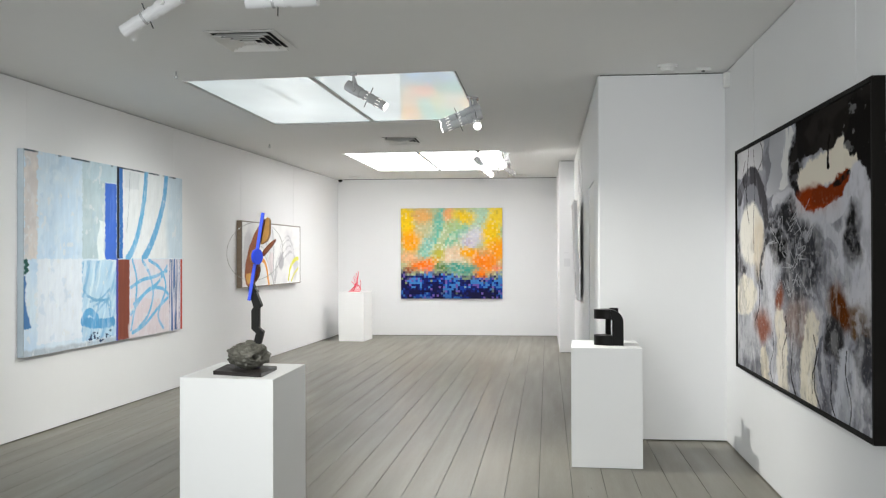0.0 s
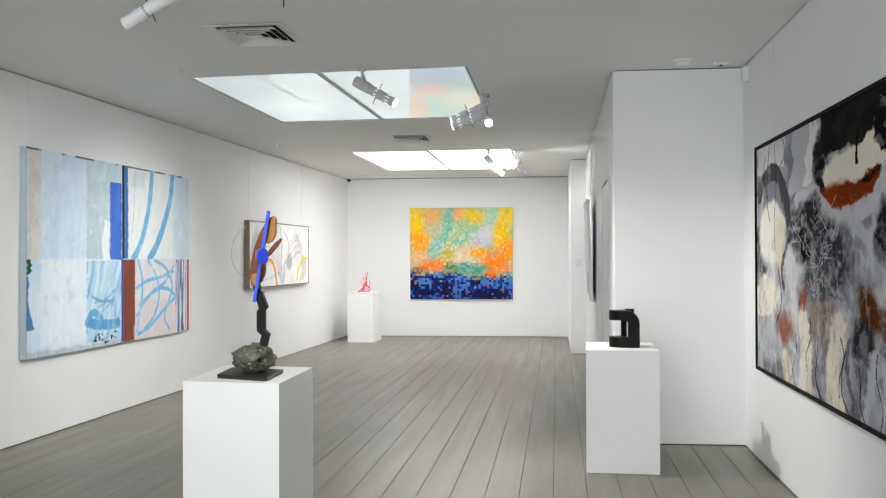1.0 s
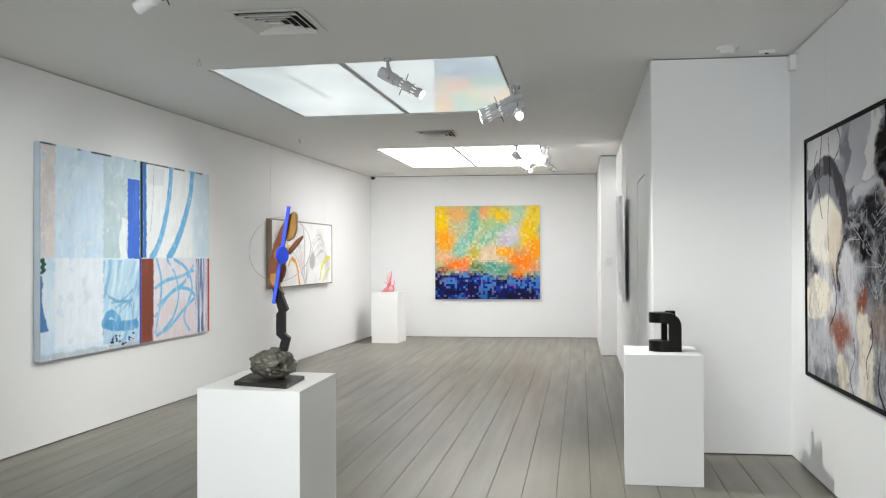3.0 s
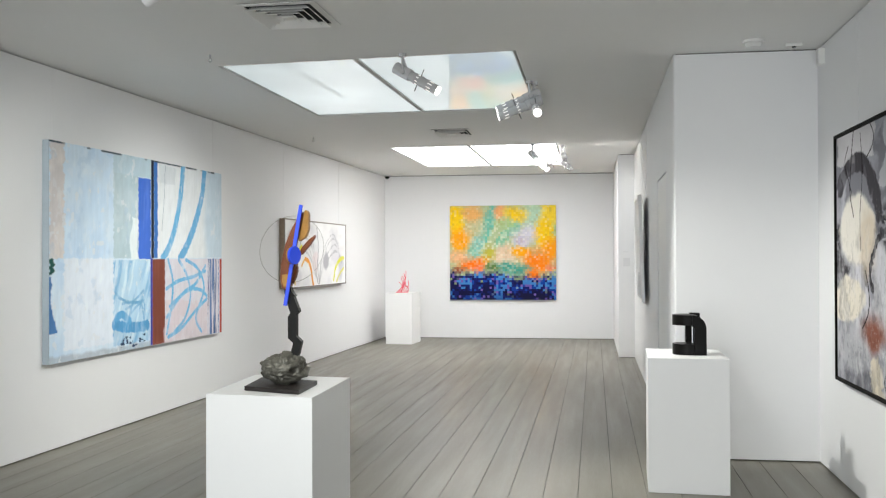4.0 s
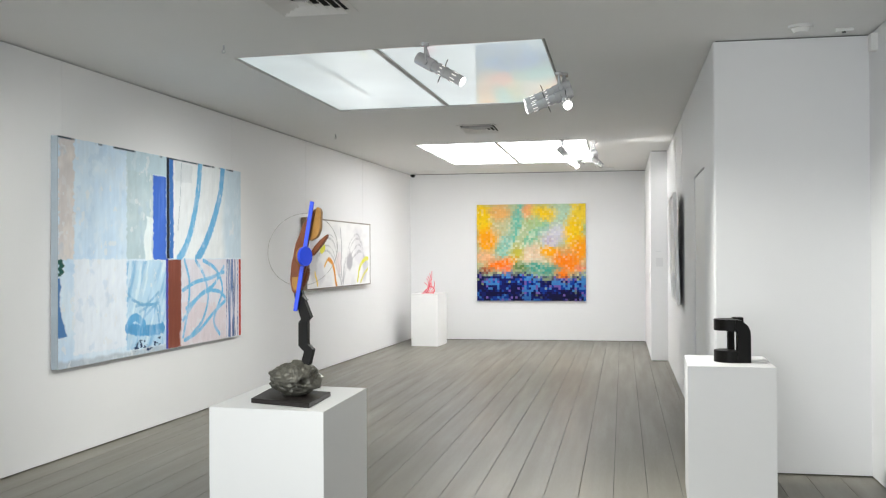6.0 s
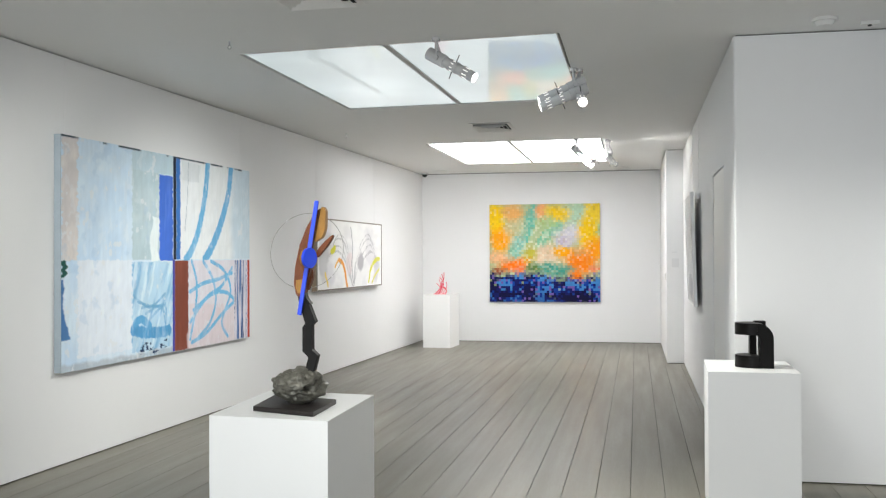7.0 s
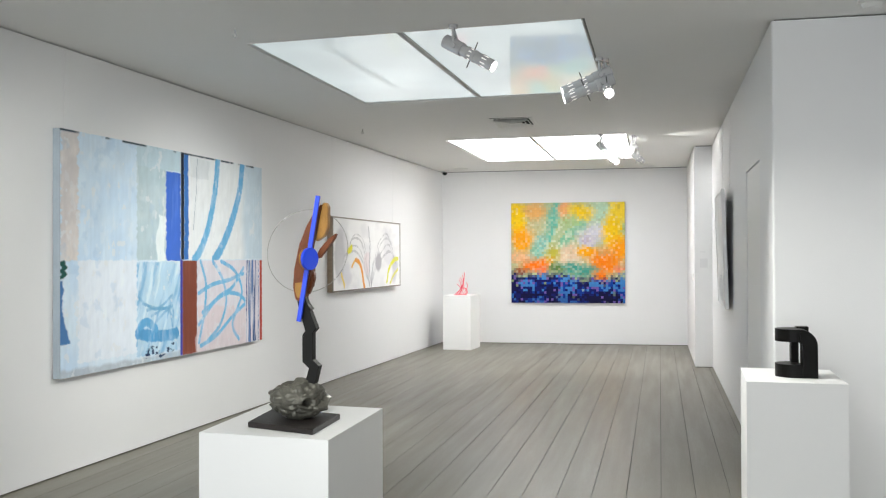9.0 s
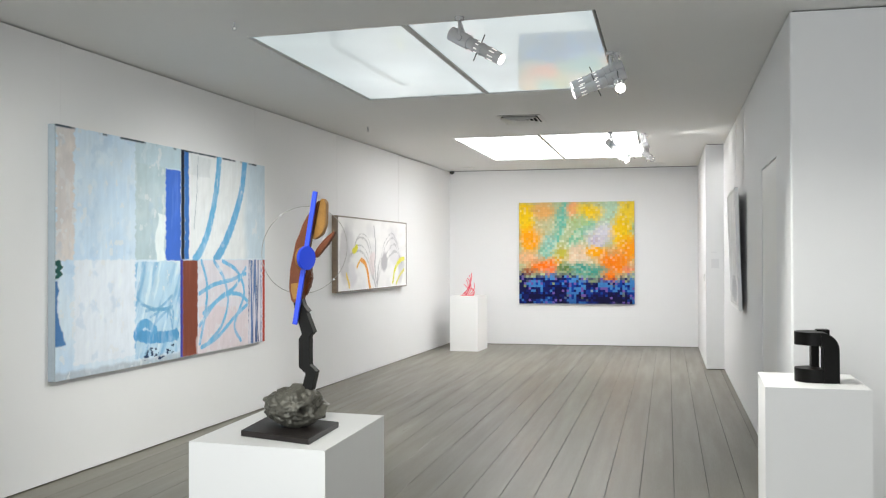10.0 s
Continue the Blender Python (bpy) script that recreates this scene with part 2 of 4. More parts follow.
wall("wall_south_right", [(0.9, SOUTH - 0.2), (1.7, SOUTH - 0.2), (1.7, SOUTH), (0.9, SOUTH)], "unseen white pier beside the assumed front window")
wall("wall_south_top", [(-3.9, SOUTH - 0.2), (0.9, SOUTH - 0.2), (0.9, SOUTH), (-3.9, SOUTH)], "unseen white lintel over the assumed front window", 2.45)

door = part("door_1", box(0.395, 0.439, DOOR0 + 0.009, DOOR1 - 0.009, 0.008, DOORH - 0.009, 0.002), DOOR_PAINT)
tagged(door, "flush white closed door level with the wall", "door", kind="structure")
backing = part("door_reveal", box(0.444, 0.469, DOOR0 + 0.001, DOOR1 - 0.001, 0.0, DOORH), GAP, door, "dark gap round the door leaf")

# ceiling with two openings; corners: near left, near right, far right, far left
SKY = {"near": [(-2.978, 7.535), (-0.714, 7.374), (-0.720, 10.000), (-2.973, 10.134)],
       "far": [(-2.862, 13.090), (-0.640, 12.990), (-0.655, 15.880), (-2.830, 15.830)]}
XL, XR = -5.0, 1.75


def slab(points, z0, z1, bm):
    prism(points, z0, z1, 0, bm)


(an, bn, cn, dn), (af, bf, cf, df) = SKY["near"], SKY["far"]
bm = bmesh.new()
for poly in ([(XL, SOUTH - 0.3), (XR, SOUTH - 0.3), (XR, bn[1]), bn, an, (XL, an[1])],
             [(XL, an[1]), an, dn, (XL, dn[1])],
             [bn, (XR, bn[1]), (XR, cn[1]), cn],
             [(XL, dn[1]), dn, cn, (XR, cn[1]), (XR, bf[1]), bf, af, (XL, af[1])],
             [(XL, af[1]), af, df, (XL, df[1])],
             [bf, (XR, bf[1]), (XR, cf[1]), cf],
             [(XL, df[1]), df, cf, (XR, cf[1]), (XR, 17.91), (XL, 17.91)]):
    slab(poly, CEIL, CEIL + 0.10, bm)
bmesh.ops.remove_doubles(bm, verts=bm.verts[:], dist=1e-5)
tagged(part("ceiling", bm, CEILING), "flat off-white plasterboard ceiling with two skylight openings", "ceiling", kind="structure")
# unseen slab added over ceiling and skylights to shut out the sky
tagged(part("roof", box(-5.2, 2.0, SOUTH - 0.4, 18.11, CEIL + 0.101, CEIL + 0.2), CEILING), "unseen plain deck added to close off the sky above the ceiling", "roof", kind="structure")


def skylight(name, corners, bar_ends, pane, label):
    """A lay light: thin frame in a shadow gap, two glass panes, a glazing bar."""
    root = thing(name, label, "skylight", kind="structure")
    outer, inn = inset(corners, 0.009), inset(corners, 0.021)
    bm = bmesh.new()
    for i in range(4):
        j = (i + 1) % 4
        prism([outer[i], outer[j], inn[j], inn[i]], CEIL + 0.002, CEIL + 0.03, 0, bm)
    part("frame", bm, FRAME_GREY, root, "grey metal edge frame")
    ia, ib, ic, id_ = (Vector(p) for p in inn)

    def along(p, q, x):
        return p + (q - p) * (x - p.x) / (q.x - p.x)
    near_mid, far_mid = along(ia, ib, bar_ends[0]), along(id_, ic, bar_ends[1])
    h = Vector((0.021, 0))
    part("pane", prism([tuple(p) for p in (ia, near_mid - h, far_mid - h, id_)], CEIL + 0.010, CEIL + 0.020), PANES[pane], root, "backlit frosted glass pane")
    part("pane", prism([tuple(p) for p in (near_mid + h, ib, ic, far_mid + h)], CEIL + 0.010, CEIL + 0.020), PANES[pane], root, "backlit frosted glass pane")
    part("glazing_bar", prism([tuple(p) for p in (near_mid - h, near_mid + h, far_mid + h, far_mid - h)], CEIL + 0.003, CEIL + 0.022), FRAME_GREY, root, "grey glazing bar")
    gap_bm = bmesh.new()
    for i in range(4):
        j = (i + 1) % 4
        prism([corners[i], corners[j], outer[j], outer[i]], CEIL + 0.024, CEIL + 0.034, 0, gap_bm)
    part("shadow_gap", gap_bm, GAP, root, "dark gap round the frame")
    return root


skylight("window_1", SKY["near"], (-1.900, -1.860), "near", "glossy frosted glass laylight with pale blue-green glow")
skylight("window_2", SKY["far"], (-1.795, -1.790), "far", "bright white frosted glass laylight")


# ---- paintings ----
def smooth(a, b, x):
    t = np.clip((x - a) / (b - a + 1e-9), 0, 1)
    return t * t * (3 - 2 * t)


def grain(x, y, seed=0):
    """Value noise, 0 to 1."""
    xi, yi = np.floor(x).astype(np.int64), np.floor(y).astype(np.int64)
    fx, fy = x - xi, y - yi
    fx, fy = fx * fx * (3 - 2 * fx), fy * fy * (3 - 2 * fy)

    def h(i, j):
        n = (i * 374761393 + j * 668265263 + seed * 974634777) & 0xFFFFFFFF
        n = ((n ^ (n >> 13)) * 1274126177) & 0xFFFFFFFF
        return ((n ^ (n >> 16)) & 0xFFFF) / 65535.0
    return (h(xi, yi) * (1 - fx) + h(xi + 1, yi) * fx) * (1 - fy) + (h(xi, yi + 1) * (1 - fx) + h(xi + 1, yi + 1) * fx) * fy


def clouds(x, y, seed=0, octaves=4):
    total, amp, norm = 0.0, 1.0, 0.0
    for o in range(octaves):
        total = total + amp * grain(x * 2 ** o + 17.3 * o, y * 2 ** o + 9.1 * o, seed + o)
        norm += amp
        amp *= 0.5
    return total / norm


class Sheet:
    """A painted sheet: layers of colour over u (left to right) and v (top to bottom)."""

    def __init__(self, nx, ny, base):
        self.u, self.v = np.meshgrid((np.arange(nx) + 0.5) / nx, (np.arange(ny) + 0.5) / ny)
        self.rgb = np.ones((ny, nx, 3)) * np.array(lin(*base))

    def lay(self, mask, colour):
        m = np.clip(mask, 0, 1)[..., None]
        self.rgb = self.rgb * (1 - m) + np.array(lin(*colour)) * m

    def rect(self, u0, u1, v0, v1, rag=0.006, freq=70, seed=1):
        """A hand-painted rectangle with ragged edges."""
        du = (clouds(self.v * freq, self.u * 3, seed) - 0.5) * rag * 2
        dv = (clouds(self.u * freq, self.v * 3, seed + 5) - 0.5) * rag * 2
        s = 0.003
        return smooth(u0 - s, u0 + s, self.u + du) * (1 - smooth(u1 - s, u1 + s, self.u + du)) * smooth(v0 - s, v0 + s, self.v + dv) * (1 - smooth(v1 - s, v1 + s, self.v + dv))

    def stroke(self, points, width, aspect=1.0, dry=0.0, seed=3):
        """A brush stroke along a smooth line through points."""
        pts = np.array(points, float)
        t = np.linspace(0, len(pts) - 1, 16 * (len(pts) - 1) + 1)
        i = np.clip(t.astype(int), 0, len(pts) - 2)
        f = (t - i)[:, None]
        p0, p1, p2, p3 = pts[np.maximum(i - 1, 0)], pts[i], pts[i + 1], pts[np.minimum(i + 2, len(pts) - 1)]
        line = 0.5 * (2 * p1 + (p2 - p0) * f + (2 * p0 - 5 * p1 + 4 * p2 - p3) * f ** 2 + (3 * p1 - p0 - 3 * p2 + p3) * f ** 3)
        best = np.full(self.u.shape, 9.0)
        for a, b in zip(line[:-1], line[1:]):
            ex, ey = (b - a) * (aspect, 1)
            px, py = (self.u - a[0]) * aspect, self.v - a[1]
            k = np.clip((px * ex + py * ey) / (ex * ex + ey * ey + 1e-12), 0, 1)
            best = np.minimum(best, np.hypot(px - k * ex, py - k * ey))
        edge = best + (clouds(self.u * 70 * aspect, self.v * 70, seed) - 0.5) * width * 0.20
        mask = 1 - smooth(width * 0.42, width * 0.58, edge)
        if dry:
            mask = mask * (1 - dry * smooth(0.45, 0.7, clouds(self.u * 60, self.v * 14, seed + 9)))
        return mask

    def blob(self, u, v, ru, rv, rough=0.4, freq=6, seed=1, soft=0.25):
        d = np.hypot((self.u - u) / ru, (self.v - v) / rv) + (clouds(self.u * freq, self.v * freq, seed) - 0.5) * 2 * rough
        return 1 - smooth(1 - soft, 1 + soft, d)


def sheet_mesh(sheet, w, h, mat, parent, label):
    """The painted face: a fine grid in the x-z plane that faces -y, its base line at z = 0."""
    ny, nx = sheet.u.shape
    xs, zs = np.linspace(-w / 2, w / 2, nx + 1), np.linspace(h, 0, ny + 1)
    gx, gz = np.meshgrid(xs, zs)
    co = np.stack([gx, np.zeros_like(gx), gz], -1).reshape(-1, 3)
    idx = np.arange((nx + 1) * (ny + 1)).reshape(ny + 1, nx + 1)
    faces = np.stack([idx[:-1, :-1], idx[1:, :-1], idx[1:, 1:], idx[:-1, 1:]], -1).reshape(-1, 4)
    me = bpy.data.meshes.new("painted_face")
    me.vertices.add(len(co)), me.loops.add(faces.size), me.polygons.add(len(faces))
    me.vertices.foreach_set("co", co.ravel())
    me.loops.foreach_set("vertex_index", faces.ravel())
    me.polygons.foreach_set("loop_start", np.arange(0, faces.size, 4))
    me.polygons.foreach_set("loop_total", np.full(len(faces), 4))
    me.update(calc_edges=True)
    layer = me.color_attributes.new("paint", "FLOAT_COLOR", "CORNER")
    col = np.concatenate([np.clip(sheet.rgb, 0, 0.9), np.ones((ny, nx, 1))], -1).reshape(-1, 1, 4)
    layer.data.foreach_set("color", np.repeat(col, 4, 1).astype(np.float32).ravel())
    me.materials.append(mat)
    ob = new("painted_face", me)
    ob.parent = parent
    ob["label"] = label
    return ob


def stretcher(w, h, depth, mat, parent, front=0.004, label="canvas edge"):
    """The canvas's body behind its face."""
    return part("stretcher", box(-w / 2, w / 2, front, depth, 0, h, 0.003), mat, parent, label)


def frame_strips(w, h, wide, front, depth, mat, parent):
    """Four strips of a frame round a face of that size."""
    x, f = w / 2, -front
    for x0, x1, z0, z1 in ((-x - wide, -x, -wide, h + wide), (x, x + wide, -wide, h + wide), (-x, x, h, h + wide), (-x, x, -wide, 0)):
        part("frame_strip", box(x0, x1, f, depth, z0, z1, 0.002), mat, parent)


# blue and white abstract on two canvases
def blue_sheet():
    s = Sheet(330, 250, (205, 220, 232))
    u, v = s.u, s.v
    n = clouds(u * 5, v * 4, 3)
    streak = clouds(u * 60, v * 4, 8)
    s.lay(0.6 * smooth(0.35, 0.7, n), (182, 208, 232))
    s.lay(0.5 * smooth(0.5, 0.8, clouds(u * 18, v * 3, 21)), (214, 226, 236))
    s.lay(s.rect(0.0, 0.062, 0.0, 0.53, 0.012), (203, 198, 198))
    s.lay(s.rect(0.0, 0.062, 0.0, 0.53, 0.012) * smooth(0.45, 0.8, clouds(u * 40, v * 12, 2)) * 0.6, (222, 216, 212))
    s.lay(s.rect(0.0, 0.02, 0.53, 0.60, 0.01), (38, 84, 78))
    s.lay(s.rect(-0.1, 0.022, 0.60, 0.86, 0.03, 12), (78, 122, 172))
    s.lay(s.rect(0.062, 0.295, 0.53, 0.95, 0.01), (216, 224, 234))
    s.lay(s.rect(0.295, 0.43, 0.0, 0.53, 0.008), (176, 196, 204))
    s.lay(s.rect(0.295, 0.43, 0.0, 0.53, 0.008) * smooth(0.4, 0.75, clouds(u * 9, v * 9, 31)) * 0.6, (196, 209, 214))
    s.lay(s.rect(0.39, 0.43, 0.32, 0.54, 0.02, 9), (222, 230, 232))
    s.lay(s.rect(0.295, 0.505, 0.0, 0.10, 0.006), (182, 202, 212))
    s.lay(s.rect(0.43, 0.503, 0.105, 0.535, 0.006), (66, 108, 200))
    s.lay(s.rect(0.43, 0.503, 0.105, 0.535, 0.006) * smooth(0.5, 0.75, streak) * 0.6, (92, 132, 214))
    low = s.rect(0.293, 0.50, 0.54, 0.97, 0.012)
    s.lay(low, (176, 205, 224))
    s.lay(low * smooth(0.42, 0.7, clouds((u + 0.25 * v) * 46, v * 5, 12)) * 0.75, (110, 166, 205))
    s.lay(low * smooth(0.55, 0.75, clouds((u + 0.2 * v) * 60, v * 6, 15)) * 0.7, (214, 228, 236))
    s.lay(s.stroke([(0.30, 0.86), (0.35, 0.88), (0.42, 0.89), (0.48, 0.885)], 0.055, 1.9, 0.3), (84, 150, 198))
    s.lay(s.stroke([(0.31, 0.83), (0.34, 0.815), (0.38, 0.85)], 0.04, 1.9, 0.4), (96, 160, 204))
    for k in range(5):
        s.lay(s.stroke([(0.30 + 0.02 * k, 0.70 + 0.03 * k), (0.38 + 0.02 * k, 0.76), (0.46, 0.70 + 0.05 * k)], 0.014, 1.9, 0.5, k) * 0.7, (104, 160, 200))
    s.lay(s.rect(0.50, 0.513, 0.53, 1.0, 0.002), (58, 62, 160))
    s.lay(s.rect(0.505, 0.522, 0.0, 0.53, 0.002), (28, 34, 48))
    s.lay(s.rect(0.522, 0.545, 0.0, 0.53, 0.006), (58, 112, 182))
    s.lay(s.rect(0.545, 1.0, 0.0, 0.53, 0.004), (222, 226, 228))
    s.lay(s.rect(0.545, 0.66, 0.02, 0.12, 0.02, 8) * 0.6, (202, 208, 212))
    s.lay(smooth(0.84, 0.90, u + 0.03 * (n - 0.5)) * (1 - smooth(0.525, 0.53, v)) * 0.85, (190, 208, 220))
    s.lay(s.stroke([(0.712, -0.02), (0.695, 0.16), (0.66, 0.34), (0.615, 0.47), (0.575, 0.53)], 0.052, 1.9, 0.12), (106, 172, 212))
    s.lay(s.stroke([(0.868, -0.02), (0.845, 0.16), (0.79, 0.34), (0.73, 0.47), (0.69, 0.53)], 0.058, 1.9, 0.12), (104, 168, 210))
    s.lay(s.stroke([(0.592, 0.02), (0.585, 0.2), (0.57, 0.38)], 0.005, 1.9) * 0.6, (110, 130, 150))
    s.lay(s.rect(0.512, 0.59, 0.535, 1.0, 0.003), (122, 66, 52))
    s.lay(s.rect(0.512, 0.59, 0.535, 1.0, 0.003) * smooth(0.55, 0.8, streak) * 0.4, (142, 82, 64))
    s.lay(s.rect(0.59, 0.99, 0.535, 1.0, 0.003), (212, 208, 216))
    s.lay(s.rect(0.59, 0.88, 0.78, 1.0, 0.04, 5) * 0.6, (212, 196, 200))
    for line in ([(0.60, 0.70), (0.68, 0.66), (0.78, 0.64), (0.87, 0.61)], [(0.61, 0.54), (0.64, 0.66), (0.63, 0.80), (0.60, 0.95)],
                 [(0.68, 0.54), (0.74, 0.64), (0.76, 0.76), (0.72, 0.88), (0.65, 0.95)], [(0.60, 0.86), (0.70, 0.74), (0.80, 0.68), (0.87, 0.58)],
                 [(0.62, 0.80), (0.74, 0.72), (0.83, 0.72), (0.88, 0.76)], [(0.61, 0.97), (0.70, 0.93), (0.80, 0.84), (0.88, 0.78)],
                 [(0.73, 0.54), (0.82, 0.60), (0.86, 0.72), (0.80, 0.88), (0.84, 0.97)]):
        s.lay(s.stroke(line, 0.022, 1.9, 0.25, len(line)), (112, 178, 216))
    edge = s.rect(0.89, 0.975, 0.535, 1.0, 0.006)
    s.lay(edge * smooth(0.42, 0.62, clouds(u * 90, v * 3, 44)), (96, 122, 168))
    s.lay(edge * smooth(0.55, 0.7, clouds(u * 110, v * 4, 47)), (62, 84, 128))
    s.lay(s.rect(0.984, 1.0, 0.535, 1.0, 0.002), (178, 66, 52))
    s.lay(smooth(0.965, 0.985, v + 0.025 * (clouds(u * 30, v * 4, 61) - 0.5)) * (u < 0.5) * 0.8, (168, 176, 186))
    s.lay((1 - smooth(0.006, 0.012, v)) * smooth(0.45, 0.6, clouds(u * 24, v, 71)), (70, 82, 92))
    brush = clouds(u * 120, v * 10, 90) * 0.5 + clouds((u + 0.3 * v) * 40, v * 16, 93) * 0.5
    s.rgb = np.clip(s.rgb * (0.94 + 0.26 * brush)[..., None], 0, 0.92)
    pale = smooth(0.35, 0.5, s.rgb.mean(-1))
    s.lay(smooth(0.62, 0.72, clouds(u * 45, v * 16, 97)) * 0.25 * pale, (228, 234, 240))
    s.lay(smooth(0.64, 0.74, clouds(u * 22, v * 14, 99)) * 0.22 * pale * (u < 0.5), (150, 186, 216))
    s.lay(smooth(0.71, 0.74, clouds(u * 50, v * 24, 101)) * 0.6 * pale, (222, 226, 230))
    s.lay(smooth(0.60, 0.66, clouds(u * 50, v * 60, 80)) * s.rect(0.33, 0.49, 0.93, 0.985, 0.01), (40, 62, 96))
    return s


# two-panel painting on the west wall
BP_W, BP_H = 3.042, 1.665
y_mid, tilt = 8.708, math.degrees(math.atan(SLANT))
root = thing("abstract_painting", "large pale blue and white two-panel abstract painting on the wall", "painting",
             pose(left_x(y_mid, 0.066), y_mid, 0.660, 0, 0, 90 - tilt))
sheet_mesh(blue_sheet(), BP_W, BP_H, CANVAS, root, "pale blue, cobalt and brown brushwork")
stretcher(BP_W, BP_H, 0.058, BLUE_EDGE, root, label="grey-blue painted canvas edge")


# mosaic painting on the end wall
def mosaic_sheet():
    nx, ny = 48, 43
    s = Sheet(nx, ny, (178, 192, 152))
    u, v = s.u.copy(), s.v.copy()
    rnd = np.random.RandomState(5)
    s.u = u + 0.07 * (clouds(u * 6, v * 5, 51, 3) - 0.5) + 0.03 * (rnd.rand(ny, nx) - 0.5)
    s.v = v + 0.09 * (clouds(u * 6, v * 5, 57, 3) - 0.5) + 0.03 * (rnd.rand(ny, nx) - 0.5)

    def patches(rows, seed):
        for cu, cv, ru, rv, colour in rows:
            seed += 1
            s.lay(s.blob(cu, cv, ru * 1.1, rv * 1.1, 0.30, 7, seed, 0.6) * 0.95, colour)
    # cool veils: sage, mint and lavender
    s.lay(s.stroke([(0.40, 0.0), (0.35, 0.22), (0.28, 0.40), (0.18, 0.56)], 0.13, 1.1), (118, 188, 168))
    s.lay(s.stroke([(0.62, 0.20), (0.52, 0.36), (0.44, 0.52)], 0.11, 1.1) * 0.9, (128, 192, 162))
    s.lay(s.stroke([(0.86, 0.06), (0.78, 0.22), (0.64, 0.40)], 0.09, 1.1) * 0.9, (176, 212, 190))
    patches(((0.22, 0.26, 0.09, 0.13, (196, 192, 150)), (0.52, 0.17, 0.07, 0.10, (172, 196, 138)), (0.78, 0.11, 0.09, 0.10, (184, 212, 188)),
             (0.72, 0.31, 0.11, 0.08, (208, 203, 216)), (0.66, 0.38, 0.06, 0.05, (196, 184, 206)), (0.98, 0.26, 0.03, 0.06, (130, 190, 168)),
             (0.28, 0.42, 0.05, 0.10, (142, 196, 186))), 60)
    # warm fields: peach, yellow and orange
    patches(((0.19, 0.08, 0.10, 0.09, (236, 178, 112)), (0.47, 0.06, 0.05, 0.08, (240, 172, 122)), (0.62, 0.08, 0.10, 0.07, (250, 210, 58)),
             (0.05, 0.16, 0.06, 0.20, (250, 206, 50)), (0.09, 0.37, 0.10, 0.10, (255, 164, 12)), (0.94, 0.10, 0.07, 0.14, (250, 214, 78)),
             (0.89, 0.30, 0.07, 0.14, (252, 204, 40)), (0.07, 0.53, 0.09, 0.05, (236, 184, 142)), (0.50, 0.54, 0.12, 0.09, (226, 198, 172)),
             (0.66, 0.49, 0.08, 0.05, (246, 172, 26))), 80)
    patches(((0.36, 0.54, 0.06, 0.09, (192, 182, 76)), (0.96, 0.47, 0.08, 0.10, (255, 160, 14)), (0.82, 0.60, 0.13, 0.12, (255, 134, 6)),
             (0.22, 0.62, 0.12, 0.06, (255, 122, 14)), (0.27, 0.685, 0.07, 0.035, (240, 128, 84)), (0.09, 0.68, 0.06, 0.04, (150, 72, 40)),
             (0.95, 0.665, 0.05, 0.03, (238, 144, 110)), (0.60, 0.68, 0.16, 0.06, (66, 152, 138)), (0.41, 0.68, 0.06, 0.05, (92, 124, 68)),
             (0.79, 0.74, 0.05, 0.04, (250, 128, 30))), 100)
    rim = 0.745 + 0.05 * np.exp(-((u - 0.80) / 0.06) ** 2) - 0.03 * np.exp(-((u - 0.42) / 0.12) ** 2) - 0.05 * np.exp(-((u - 0.02) / 0.04) ** 2)
    deep = smooth(-0.05, 0.04, v - rim + 0.07 * (clouds(u * 9, v * 4, 33) - 0.5) + 0.05 * (rnd.rand(ny, nx) - 0.5))
    s.lay(deep, (24, 30, 92))
    patch = clouds(u * 11, v * 15, 35, 3) + 0.22 * (rnd.rand(ny, nx) - 0.5)
    band = np.clip((v - 0.74) / 0.26, 0, 1)
    s.lay(deep * (patch > 0.53) * (0.85 - 0.5 * band), (38, 76, 168))
    s.lay(deep * (patch > 0.60) * (0.85 - 0.5 * band), (84, 146, 206))
    s.lay(deep * (patch < 0.42) * (0.45 + 0.55 * band), (12, 12, 48))
    pick = rnd.rand(ny, nx)
    s.lay(deep * (pick < 0.07), (110, 90, 160))
    s.lay(deep * (pick > 0.96) * (1 - band), (150, 168, 120))
    # pale dots strewn over the middle
    mid = np.exp(-((u - 0.48) / 0.30) ** 2 - ((v - 0.42) / 0.24) ** 2) * (1 - deep)
    s.lay(mid * (rnd.rand(ny, nx) > 0.72) * 0.45, (240, 234, 214))
    s.lay((1 - deep) * (rnd.rand(ny, nx) > 0.90) * 0.22, (246, 236, 210))
    s.lay((1 - deep) * (rnd.rand(ny, nx) < 0.10) * 0.25, (170, 150, 90))
    s.rgb = s.rgb * (0.87 + 0.14 * rnd.rand(ny, nx, 1))
    grey = s.rgb.mean(-1, keepdims=True)
    s.rgb = np.clip(grey + 1.10 * (s.rgb - grey), 0.004, 0.95)
    return s


def upscale(sheet, k, joint):
    """Each cell of a mosaic as k by k quads, with a faint darker joint."""
    big = Sheet(sheet.u.shape[1] * k, sheet.u.shape[0] * k, (0, 0, 0))
    big.rgb = np.repeat(np.repeat(sheet.rgb, k, 0), k, 1)
    j = np.arange(big.u.shape[1]) % k == 0
    i = np.arange(big.u.shape[0]) % k == 0
    edge = (j[None, :] | i[:, None])[..., None]
    big.rgb = np.where(edge, big.rgb * joint, big.rgb)
    return big


FP_W, FP_H = 1.867, 1.660
